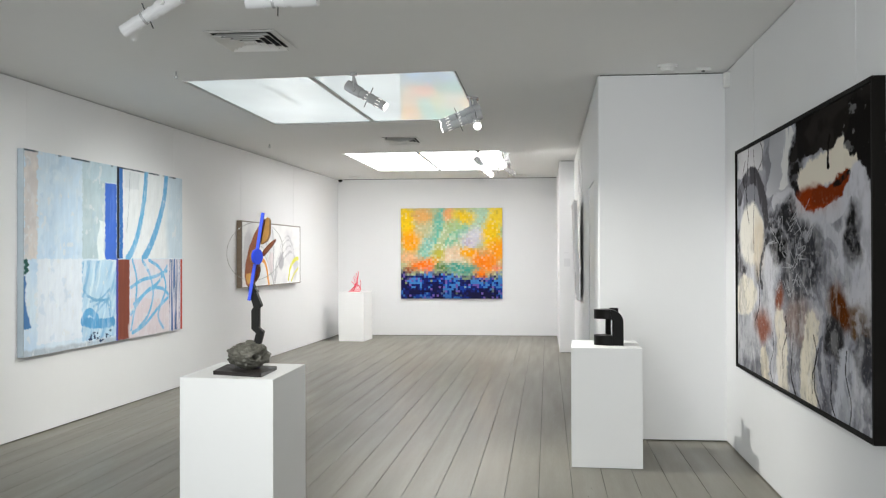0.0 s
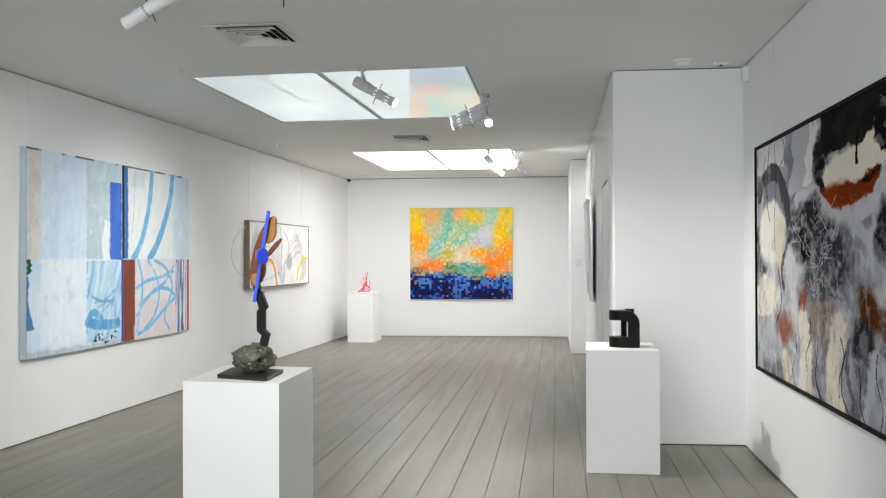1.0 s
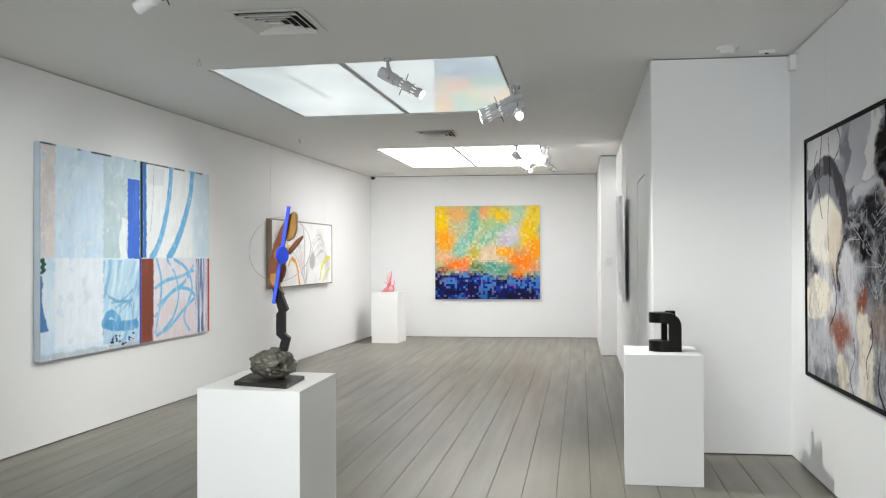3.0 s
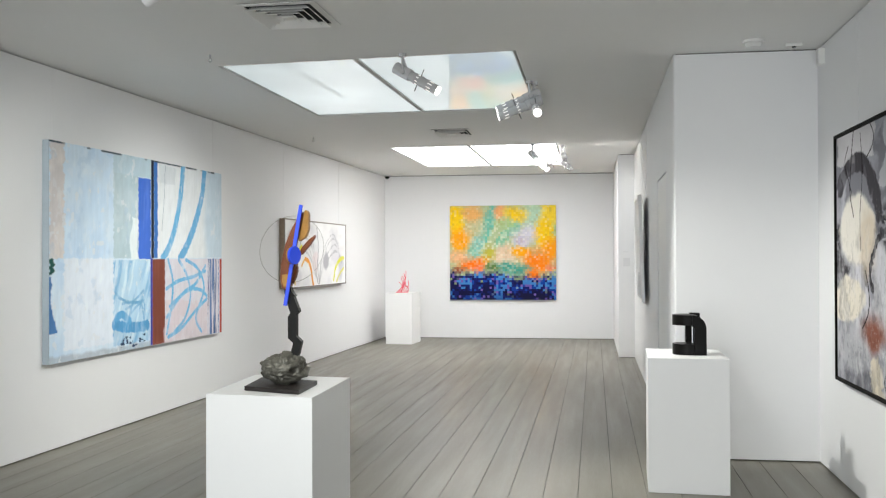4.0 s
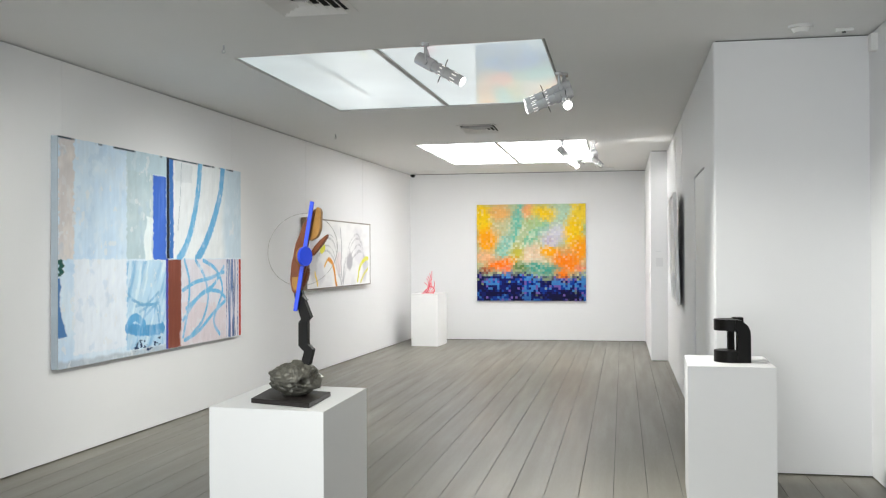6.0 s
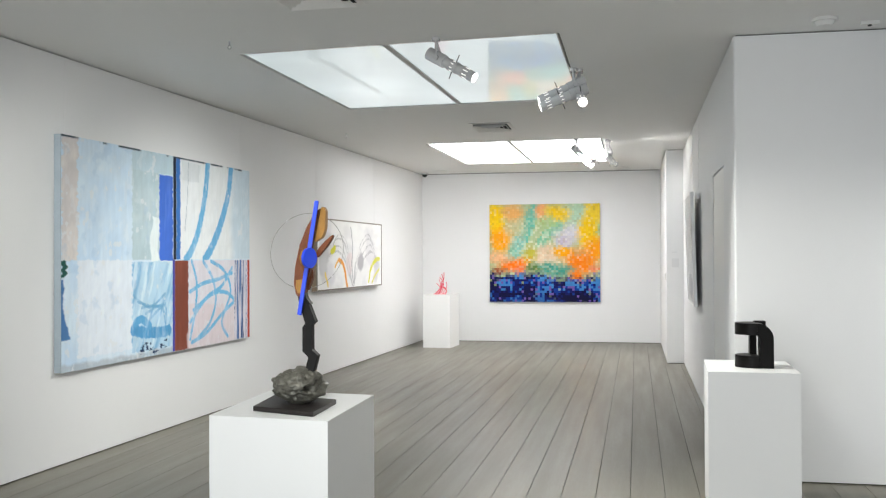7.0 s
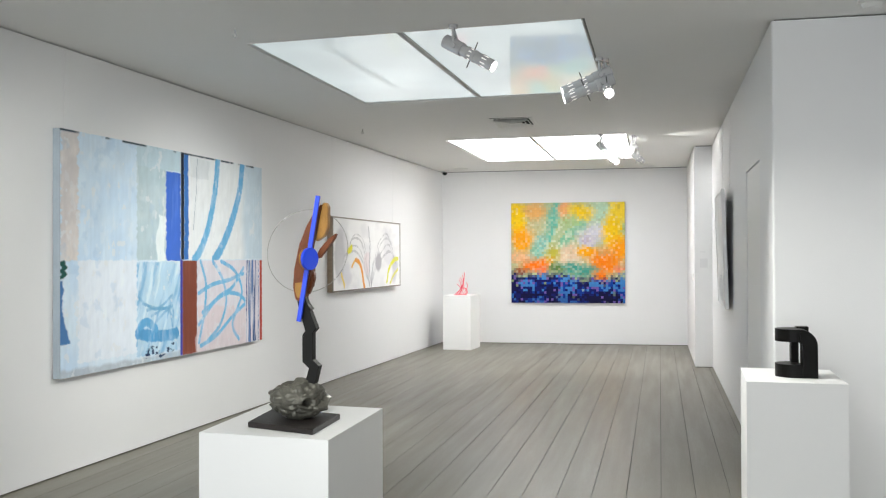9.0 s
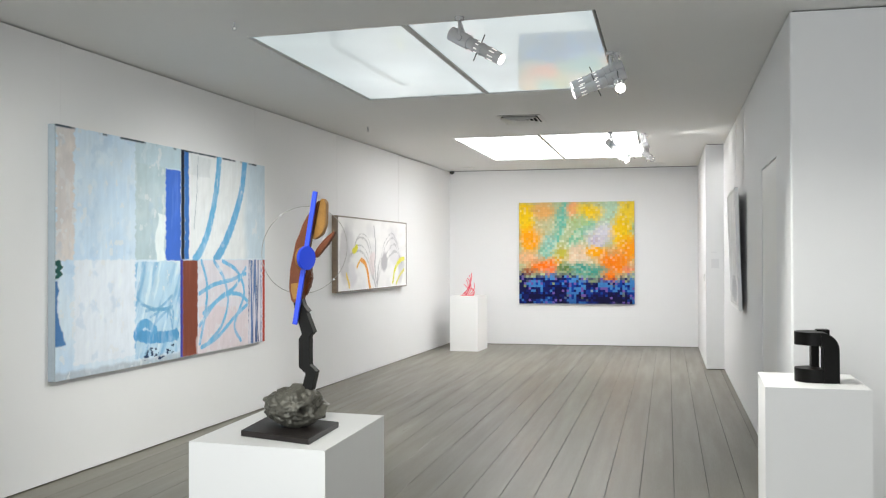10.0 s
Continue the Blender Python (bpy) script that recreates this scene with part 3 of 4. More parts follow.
root = thing("mosaic_painting", "square painting of orange, turquoise and navy blue colour cells", "painting", pose(-1.763, north_y(-1.763, -0.05), 0.682, 0, 0, 1.04))
sheet_mesh(upscale(mosaic_sheet(), 4, 0.965), FP_W, FP_H, MOSAIC, root, "grid of small colour cells")
stretcher(FP_W, FP_H, 0.046, CANVAS_EDGE, root)


# white painting in a thin silver frame
def white_sheet():
    s = Sheet(220, 80, (240, 239, 238))
    u, v = s.u, s.v
    s.lay(0.6 * smooth(0.45, 0.75, clouds(u * 9, v * 4, 2)), (248, 247, 246))
    s.lay(0.5 * smooth(0.5, 0.8, clouds(u * 7, v * 5, 6)), (222, 221, 222))
    asp = 3.0
    s.u = u + 0.05 * (clouds(u * 5, v * 3, 17) - 0.5)
    s.v = v + 0.12 * (clouds(u * 6, v * 3, 19) - 0.5)
    s.lay(0.6 * s.blob(0.13, 0.40, 0.06, 0.22, 0.5, 9, 31, 0.5), (204, 202, 206))
    s.lay(0.5 * s.blob(0.80, 0.42, 0.10, 0.25, 0.6, 9, 32, 0.5), (206, 204, 208))
    s.lay(0.6 * s.blob(0.90, 0.72, 0.05, 0.20, 0.5, 9, 33, 0.4), (188, 187, 192))
    s.lay(0.5 * s.blob(0.17, 0.78, 0.07, 0.16, 0.5, 9, 34, 0.4), (206, 203, 210))
    for k in (0, 1, 3, 5):
        o = 0.028 * k
        s.lay(s.stroke([(0.50, 1.0), (0.47 - o * 0.5, 0.62), (0.40 - o, 0.32 + o), (0.28 - o, 0.22 + 2 * o), (0.20 - o * 0.6, 0.36 + 2 * o)], 0.022 + 0.008 * (k % 3), asp, 0.7, k) * 0.55, (172, 170, 172))
        s.lay(s.stroke([(0.52, 1.0), (0.56 + o * 0.5, 0.62), (0.64 + o, 0.32 + o), (0.78 + o * 0.6, 0.20 + 2 * o), (0.88 + o * 0.2, 0.36 + 2 * o)], 0.022 + 0.008 * (k % 2), asp, 0.7, k + 10) * 0.55, (168, 166, 170))
    s.lay(s.blob(0.64, 0.60, 0.045, 0.13, 0.2), (186, 184, 188))
    s.lay(s.blob(0.08, 0.5, 0.06, 0.34, 0.4) * 0.7, (196, 194, 196))
    s.lay(s.blob(0.46, 0.62, 0.05, 0.16, 0.4, seed=5) * 0.5, (226, 206, 206))
    s.lay(s.stroke([(0.30, 0.60), (0.36, 0.66), (0.40, 0.80), (0.42, 1.0)], 0.075, asp, 0.1), (236, 158, 60))
    s.lay(s.stroke([(0.18, 0.44), (0.23, 0.40)], 0.10, asp, 0.1), (228, 222, 70))
    s.lay(s.stroke([(0.24, 0.70), (0.28, 0.62)], 0.05, asp), (238, 190, 110))
    s.lay(s.stroke([(0.10, 0.80), (0.14, 0.95)], 0.05, asp), (238, 210, 120))
    s.lay(s.stroke([(0.78, 0.90), (0.80, 0.70), (0.86, 0.60), (0.95, 0.55)], 0.07, asp, 0.2), (224, 220, 80))
    s.lay(s.stroke([(0.84, 0.92), (0.90, 0.80), (0.95, 0.74)], 0.05, asp, 0.2), (222, 214, 110))
    s.lay(s.stroke([(0.49, 0.10), (0.50, 0.45), (0.515, 0.95)], 0.03, asp, 0.3), (176, 174, 178))
    return s


WP_W, WP_H = 2.631, 0.890
y_mid = 13.408
root = thing("framed_painting", "white abstract with grey and yellow strokes in thin silver frame", "painting",
             pose(left_x(y_mid, 0.075), y_mid, 1.045, 0, 0, 90 - tilt))
sheet_mesh(white_sheet(), WP_W - 0.03, WP_H - 0.03, CANVAS, root, "white ground with loose grey arcs").location = (0, 0.006, 0.015)
part("backing_board", box(-WP_W / 2 + 0.001, WP_W / 2 - 0.001, 0.010, 0.072, 0.001, WP_H - 0.001), WOOD_FRAME, root, "brown wooden box side")
for x0, x1, z0, z1 in ((-WP_W / 2, -WP_W / 2 + 0.016, 0, WP_H), (WP_W / 2 - 0.016, WP_W / 2, 0, WP_H), (-WP_W / 2 + 0.016, WP_W / 2 - 0.016, WP_H - 0.016, WP_H), (-WP_W / 2 + 0.016, WP_W / 2 - 0.016, 0, 0.016)):
    part("frame_strip", box(x0, x1, 0.0, 0.014, z0, z1, 0.002), SILVER_FRAME, root)


# dark painting in a deep black frame
def dark_sheet():
    s = Sheet(300, 300, (168, 168, 175))
    u0, v0 = s.u.copy(), s.v.copy()
    # pull the whole drawing about, so that no form keeps a smooth edge
    s.u = u0 + 0.07 * (clouds(u0 * 7, v0 * 7, 1, 5) - 0.5) + 0.02 * (clouds(u0 * 40, v0 * 40, 4, 3) - 0.5)
    s.v = v0 + 0.07 * (clouds(u0 * 7, v0 * 7, 2, 5) - 0.5) + 0.02 * (clouds(u0 * 40, v0 * 40, 5, 3) - 0.5)
    u, v = s.u, s.v

    def fray(m, seed, f=40, amount=0.5):
        return m * (1 - amount * smooth(0.42, 0.68, clouds(u0 * f, v0 * f, seed)))
    flow = clouds(u * 9 + 3 * clouds(u * 3, v * 3, 9), v * 4, 7, 5)
    s.lay(smooth(0.50, 0.64, flow) * 0.85, (206, 205, 210))
    s.lay((1 - smooth(0.36, 0.47, flow)) * 0.7, (122, 122, 128))
    s.lay(s.rect(0.0, 0.30, -0.1, 0.13) * 0.8, (210, 208, 210))
    s.lay(s.rect(0.34, 0.54, -0.1, 0.26, 0.03, 8) * 0.85, (192, 192, 197))
    s.lay(s.rect(0.44, 0.52, -0.1, 0.22, 0.03, 8) * smooth(0.45, 0.6, clouds(u0 * 30, v0 * 5, 13)), (222, 221, 220))
    # black upper field
    s.lay(s.rect(0.545, 1.2, -0.2, 0.155, 0.05, 6), (44, 40, 38))
    s.lay(fray(s.blob(0.575, 0.16, 0.055, 0.13, 0.3, 8, 5), 51, 50, 0.35), (44, 41, 41))
    s.lay(s.rect(0.88, 1.2, 0.0, 0.33, 0.04, 6), (36, 33, 32))
    s.lay(s.blob(0.96, 0.33, 0.06, 0.10, 0.4, 9, 6), (40, 37, 37))
    s.lay(smooth(0.60, 0.70, clouds(u0 * 34, v0 * 34, 60)) * s.rect(0.86, 1.2, -0.1, 0.16) * 0.8, (120, 120, 120))
    s.lay(0.5 * smooth(0.55, 0.7, clouds(u0 * 8, v0 * 8, 61)) * s.rect(0.55, 1.2, -0.1, 0.18, 0.05, 6), (66, 62, 60))
    # cream island and rust belt
    s.lay(s.stroke([(0.62, 0.235), (0.70, 0.215), (0.79, 0.195), (0.87, 0.19)], 0.105, 1.5), (226, 219, 206))
    s.lay(s.stroke([(0.80, 0.17), (0.86, 0.125)], 0.05, 1.5), (226, 219, 206))
    s.lay(s.stroke([(0.88, 0.19), (0.93, 0.21)], 0.05, 1.5), (222, 215, 202))
    s.lay(s.stroke([(0.775, 0.10), (0.78, 0.20)], 0.022, 1.5), (36, 30, 28))
    s.lay(s.blob(0.68, 0.305, 0.15, 0.048, 0.22, 8, 8, 0.35), (150, 66, 12))
    s.lay(s.stroke([(0.70, 0.30), (0.80, 0.275), (0.88, 0.24)], 0.06, 1.5), (136, 62, 18))
    s.lay(s.stroke([(0.80, 0.26), (0.90, 0.225)], 0.02, 1.5, 0.4), (44, 34, 28))
    # pale swirls under it
    s.lay(s.stroke([(0.40, 0.27), (0.50, 0.25), (0.56, 0.31), (0.66, 0.375), (0.80, 0.34), (0.90, 0.28)], 0.05, 1.5, 0.25) * 0.85, (206, 205, 210))
    s.lay(s.stroke([(0.93, 0.27), (0.97, 0.40), (0.985, 0.55), (0.95, 0.68)], 0.12, 1.5, 0.15), (202, 201, 207))
    s.lay(s.stroke([(0.70, 0.38), (0.80, 0.42), (0.84, 0.50), (0.94, 0.56)], 0.07, 1.5, 0.3) * 0.9, (196, 196, 203))
    s.lay(fray(s.blob(0.905, 0.43, 0.045, 0.095, 0.35, 9, 17), 57, 30, 0.3), (46, 44, 46))
    s.lay(s.stroke([(0.72, 0.62), (0.71, 0.50), (0.76, 0.44), (0.82, 0.48)], 0.035, 1.5, 0.3) * 0.8, (152, 152, 160))
    s.lay(s.stroke([(0.67, 0.60), (0.66, 0.48), (0.62, 0.40)], 0.04, 1.5, 0.3) * 0.9, (206, 206, 212))
    # oval and ring
    s.lay(s.stroke([(0.02, 0.22), (0.10, 0.14), (0.22, 0.15), (0.30, 0.24), (0.32, 0.34)], 0.075, 1.5, 0.35), (88, 86, 90))
    s.lay(fray(s.blob(0.03, 0.52, 0.06, 0.14, 0.35, 8, 13), 54, 40, 0.4), (84, 82, 86))
    s.lay(s.blob(0.16, 0.39, 0.125, 0.145, 0.18, 7, 11, 0.1), (222, 218, 210))
    s.lay(0.7 * s.blob(0.24, 0.44, 0.06, 0.13, 0.3, 7, 12, 0.3), (206, 192, 172))
    s.lay(s.stroke([(0.33, 0.42), (0.28, 0.52), (0.27, 0.62)], 0.03, 1.5, 0.3), (78, 76, 80))
    # dark webbed centre
    core = np.maximum(s.blob(0.46, 0.40, 0.13, 0.12, 0.4, 9, 14), s.blob(0.60, 0.48, 0.12, 0.12, 0.4, 9, 15))
    s.lay(fray(core, 55, 44, 0.55), (72, 72, 77))
    s.lay(fray(s.blob(0.42, 0.45, 0.06, 0.07, 0.5, 9, 16), 56, 50, 0.5), (34, 33, 35))
    s.lay(fray(s.blob(0.50, 0.33, 0.05, 0.06, 0.4, 9, 19), 58, 50, 0.5), (56, 55, 58))
    s.lay(fray(s.blob(0.56, 0.58, 0.12, 0.08, 0.5, 9, 20), 59, 46, 0.6), (92, 92, 97))
    # lower rusts, creams and greys
    s.lay(s.blob(0.83, 0.655, 0.062, 0.075, 0.25, 8, 18, 0.35), (108, 62, 20))
    s.lay(fray(s.blob(0.92, 0.69, 0.06, 0.06, 0.5, 9, 21), 62, 40, 0.6), (118, 92, 66))
    s.lay(s.blob(0.79, 0.76, 0.05, 0.07, 0.4, 8, 22), (62, 60, 62))
    s.lay(s.blob(0.08, 0.67, 0.13, 0.09, 0.3, 8, 23, 0.1), (222, 216, 204))
    s.lay(s.blob(0.10, 0.86, 0.14, 0.10, 0.4, 8, 24) * 0.8, (186, 186, 190))
    s.lay(0.9 * s.blob(0.27, 0.80, 0.085, 0.07, 0.4, 9, 25, 0.5), (142, 88, 66))
    s.lay(0.9 * s.blob(0.43, 0.655, 0.035, 0.05, 0.4, 9, 26, 0.5), (140, 82, 54))
    s.lay(0.5 * s.blob(0.58, 0.72, 0.10, 0.08, 0.4, 9, 27, 0.6), (158, 130, 112))
    s.lay(s.stroke([(0.44, 0.74), (0.45, 0.86), (0.44, 0.97)], 0.13, 1.5, 0.1), (216, 209, 196))
    s.lay(s.stroke([(0.28, 0.92), (0.32, 1.02)], 0.10, 1.5, 0.1), (214, 206, 190))
    s.lay(s.stroke([(0.655, 0.77), (0.64, 0.88), (0.63, 1.02)], 0.17, 1.5, 0.08), (218, 211, 196))
    s.lay(s.stroke([(0.73, 0.78), (0.735, 1.0)], 0.03, 1.5, 0.2), (120, 120, 128))
    s.lay(s.stroke([(0.86, 0.84), (0.84, 1.0)], 0.14, 1.5, 0.15), (192, 193, 200))
    s.lay(fray(s.blob(0.965, 0.78, 0.05, 0.10, 0.5, 9, 28), 63, 30, 0.6), (86, 86, 92))
    s.lay(smooth(0.56, 0.66, clouds(u0 * 26, v0 * 20, 31)) * smooth(0.72, 0.85, v0) * (u0 > 0.74) * 0.6, (112, 112, 120))
    rnd = np.random.RandomState(11)
    s.u, s.v = u0, v0
    for x, y0, ln, wd in ((0.14, 0.0, 0.34, 0.008), (0.19, 0.02, 0.45, 0.006), (0.10, 0.05, 0.2, 0.006), (0.26, 0.0, 0.12, 0.006), (0.22, 0.55, 0.22, 0.008), (0.48, 0.72, 0.2, 0.008),
                          (0.54, 0.78, 0.22, 0.012), (0.68, 0.76, 0.2, 0.008), (0.71, 0.80, 0.2, 0.010), (0.37, 0.80, 0.2, 0.007), (0.87, 0.78, 0.22, 0.008), (0.78, 0.84, 0.16, 0.007)):
        d = rnd.uniform(-0.03, 0.03, 3)
        s.lay(s.stroke([(x, y0), (x + d[0], y0 + ln * 0.33), (x + d[1], y0 + ln * 0.7), (x + d[2], y0 + ln)], wd, 1.5, 0.25, 3) * 0.9, (34, 30, 30))
    for k in range(40):
        x, y0 = rnd.uniform(0.38, 0.68), rnd.uniform(0.30, 0.60)
        d = rnd.uniform(-0.06, 0.06, 4)
        s.lay(s.stroke([(x, y0), (x + d[0], y0 + d[1]), (x + d[2], y0 + d[3])], 0.004, 1.5, 0.2, k) * 0.75, (186, 186, 190))
    s.lay(smooth(0.54, 0.74, clouds(u0 * 110, v0 * 40, 41, 4)) * 0.22 * smooth(0.2, 0.7, v0), (44, 40, 40))
    s.lay(smooth(0.50, 0.72, clouds(u0 * 28 + 2 * flow, v0 * 9, 45, 5)) * 0.30 * smooth(0.3, 0.6, v0), (66, 64, 66))
    s.lay(smooth(0.52, 0.72, clouds(u0 * 34 + 2 * flow, v0 * 12, 47, 5)) * 0.24 * smooth(0.3, 0.5, v0), (222, 221, 222))
    s.lay(smooth(0.58, 0.76, clouds(u0 * 130, v0 * 90, 43)) * 0.2 * smooth(0.25, 0.35, v0), (210, 208, 206))
    s.rgb = np.clip(s.rgb ** 1.2 * 1.05, 0.002, 0.9)
    return s


DP_Y0, DP_Y1, DP_Z0, DP_Z1 = 4.159, 7.000, 0.690, 2.176
DP_W, DP_H = DP_Y1 - DP_Y0, DP_Z1 - DP_Z0
root = thing("dark_abstract_painting", "large grey, black and rust abstract in deep black frame", "painting",
             pose(1.332, (DP_Y0 + DP_Y1) / 2, DP_Z0, 0, 0, -90))
sheet_mesh(dark_sheet(), DP_W, DP_H, DARK_PAINT, root, "poured grey, white and rust paint")
part("backing_board", box(-DP_W / 2, DP_W / 2, 0.004, 0.045, 0, DP_H), BLACK_FRAME, root, "black backing")
frame_strips(DP_W, DP_H, 0.022, 0.012, 0.047, BLACK_FRAME, root)

# white framed work tilting off the side wall
root = thing("tilted_picture", "white framed picture hanging tilted forward off the wall", "picture", pose(0.317, 11.417, 0.955, 1.7, 0, -90))
s = Sheet(40, 30, (236, 236, 236))
s.lay(smooth(0.45, 0.7, clouds(s.u * 5, s.v * 5, 3)) * 0.7, (246, 246, 246))
s.lay(s.blob(0.5, 0.85, 0.3, 0.12, 0.4), (206, 207, 210))
sheet_mesh(s, 1.040, 1.08, CANVAS, root, "pale grey sheet").location = (0, 0.006, 0.025)
part("backing_board", box(-0.520, 0.520, 0.010, 0.028, 0.02, 1.11), CANVAS_EDGE, root)
for x0, x1, z0, z1 in ((-0.546, -0.520, 0, 1.13), (0.520, 0.546, 0, 1.13), (-0.520, 0.520, 1.10, 1.13), (-0.520, 0.520, 0, 0.03)):
    part("frame_strip", box(x0, x1, 0.0, 0.034, z0, z1, 0.002), WHITE_FRAME, root)

# ---- plinths ----
def plinth(name, points, h, label):
    """A painted box plinth: carcass and glued top board."""
    root = thing(name, label, "plinth", group="gallery plinths")
    part("carcass", prism(points, 0.001, h - 0.018), PLINTH, root)
    part("top_board", prism(points, h - 0.018, h), PLINTH, root)
    return root


LP_H, RP_H, SP_H = 0.842, 0.821, 0.846
plinth("plinth", [(-1.877, 4.719), (-1.376, 4.672), (-1.389, 5.361), (-1.903, 5.415)], LP_H, "white painted box plinth under the metal sculpture")
plinth("plinth", [(0.147, 6.668), (0.629, 6.650), (0.640, 7.270), (0.168, 7.290)], RP_H, "white painted box plinth under the black sculpture")
plinth("plinth", [(-3.592, 16.137), (-3.145, 16.095), (-3.108, 16.690), (-3.585, 16.730)], SP_H, "white painted box plinth under the red wire sculpture")

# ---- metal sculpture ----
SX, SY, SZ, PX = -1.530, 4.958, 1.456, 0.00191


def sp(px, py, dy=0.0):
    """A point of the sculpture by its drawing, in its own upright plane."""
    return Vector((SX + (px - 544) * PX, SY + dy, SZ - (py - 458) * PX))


sculpture = thing("metal_sculpture", "rusty bladed sculpture with blue bar on a crumpled bronze foot", "sculpture")
part("base_plate", prism([(-1.746, 4.841), (-1.459, 4.746), (-1.472, 5.073), (-1.778, 5.158)], LP_H + 0.001, LP_H + 0.021, 0.002), PLATE_BROWN, sculpture, "dark brown metal plate")
bm = bmesh.new()
bmesh.ops.create_icosphere(bm, subdivisions=5, radius=1.0)
for vtx in bm.verts:
    p = vtx.co.copy()
    q = p + 0.38 * Vector((noise.noise(p * 2.1), noise.noise(p * 2.1 + Vector((5, 0, 0))), noise.noise(p * 2.1 + Vector((0, 7, 0)))))
    crease = abs(noise.noise(q * 1.5 + Vector((3, 1, 5))))
    fine = abs(noise.noise(q * 3.1 + Vector((1, 8, 2))))
    r = 0.85 + 0.26 * crease - 0.15 * math.exp(-(fine / 0.08) ** 2) + 0.12 * noise.noise(p * 1.3 + Vector((9, 2, 4)))
    hollow = max(0.0, 1 - (p - Vector((-0.42, -0.25, 0.86))).length / 0.42)
    hole = max(0.0, 1 - (p - Vector((0.66, -0.72, -0.05))).length / 0.26)
    r -= 0.55 * min(1, hollow * 1.6) + 0.4 * min(1, hole * 1.8)
    vtx.co = Vector((p.x * 0.118 * r, p.y * 0.113 * r, max(p.z * 0.083 * r, -0.070)))
bmesh.ops.translate(bm, vec=(-1.596, 4.962, LP_H + 0.021 + 0.070), verts=bm.verts[:])
part("crumpled_foot", bm, BRONZE, sculpture, "crumpled grey-green bronze lump", smooth=True)


def bar(p, q, w, d, bm):
    """A square bar between two points of the upright plane."""
    p, q = Vector(p), Vector(q)
    t = (q - p).normalized()
    side = Vector((t.z, 0, -t.x)) * w / 2
    deep = Vector((0, d / 2, 0))
    a = [bm.verts.new(x + s * side + k * deep) for x in (p, q) for s, k in ((-1, -1), (1, -1), (1, 1), (-1, 1))]
    bm.faces.new(a[3::-1]), bm.faces.new(a[4:])
    for i in range(4):
        j = (i + 1) % 4
        bm.faces.new((a[i], a[j], a[4 + j], a[4 + i]))


def bent(points, widths, d, mat, name, label):
    """A bent bar: mitred quads swept through points."""
    bm = bmesh.new()
    rings = []
    for p, w in zip(points, widths):
        rings.append([bm.verts.new(p + Vector((sx * w / 2, sy * d / 2, 0.10 * sx * w))) for sx, sy in ((-1, -1), (1, -1), (1, 1), (-1, 1))])
    bm.faces.new(rings[0]), bm.faces.new(rings[-1])
    for a, b in zip(rings, rings[1:]):
        for i in range(4):
            j = (i + 1) % 4
            bm.faces.new((a[i], a[j], b[j], b[i]))
    bmesh.ops.bevel(bm, geom=bm.edges[:], offset=0.0012, segments=1, affect="EDGES")
    return part(name, bm, mat, sculpture, label)


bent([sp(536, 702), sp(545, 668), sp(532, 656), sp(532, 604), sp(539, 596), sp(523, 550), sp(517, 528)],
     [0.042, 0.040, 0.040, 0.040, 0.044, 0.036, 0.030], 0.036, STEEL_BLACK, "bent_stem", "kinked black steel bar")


def leaf(points, thick, mat, name, label, dy=0.0, bevel=0.006):
    """A thick plate with a drawn outline."""
    bm = bmesh.new()
    front = [bm.verts.new(sp(x, y, dy - thick / 2)) for x, y in points]
    back = [bm.verts.new(sp(x, y, dy + thick / 2)) for x, y in points]
    n = len(points)
    bm.faces.new(front), bm.faces.new(back[::-1])
    for i in range(n):
        bm.faces.new((front[i], front[(i + 1) % n], back[(i + 1) % n], back[i]))
    bmesh.ops.bevel(bm, geom=[e for e in bm.edges if len(e.link_faces) == 2], offset=bevel, segments=2, affect="EDGES", clamp_overlap=True)
    return part(name, bm, mat, sculpture, label)


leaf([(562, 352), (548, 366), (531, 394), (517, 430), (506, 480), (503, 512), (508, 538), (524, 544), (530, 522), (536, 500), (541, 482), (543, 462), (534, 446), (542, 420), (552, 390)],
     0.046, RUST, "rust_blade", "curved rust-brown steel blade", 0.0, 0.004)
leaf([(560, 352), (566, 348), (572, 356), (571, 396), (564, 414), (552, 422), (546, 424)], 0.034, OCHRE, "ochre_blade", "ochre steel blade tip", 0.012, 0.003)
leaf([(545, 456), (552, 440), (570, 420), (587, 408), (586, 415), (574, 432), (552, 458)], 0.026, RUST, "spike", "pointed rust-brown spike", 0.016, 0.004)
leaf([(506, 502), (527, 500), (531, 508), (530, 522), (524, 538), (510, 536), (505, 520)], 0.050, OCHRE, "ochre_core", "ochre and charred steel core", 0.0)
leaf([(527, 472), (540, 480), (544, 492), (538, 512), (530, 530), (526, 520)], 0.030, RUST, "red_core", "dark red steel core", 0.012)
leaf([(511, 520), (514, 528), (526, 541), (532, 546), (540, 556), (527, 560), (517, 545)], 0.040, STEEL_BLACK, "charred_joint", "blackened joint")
bm = bmesh.new()
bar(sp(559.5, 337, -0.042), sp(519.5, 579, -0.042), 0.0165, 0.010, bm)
bmesh.ops.bevel(bm, geom=bm.edges[:], offset=0.001, segments=1, affect="EDGES")
part("blue_bar", bm, BLUE, sculpture, "straight cobalt blue bar")
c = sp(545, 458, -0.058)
n = Vector((0.93, -0.37, 0.0)).normalized()
part("blue_disc", tube(c - n * 0.006, c + n * 0.006, 0.041, 40), BLUE, sculpture, "round cobalt blue disc")
part("disc_rim", tube(c - n * 0.016, c - n * 0.006, 0.040, 40), OCHRE, sculpture, "pale wooden back of the disc")
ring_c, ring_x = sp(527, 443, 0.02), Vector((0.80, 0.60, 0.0))
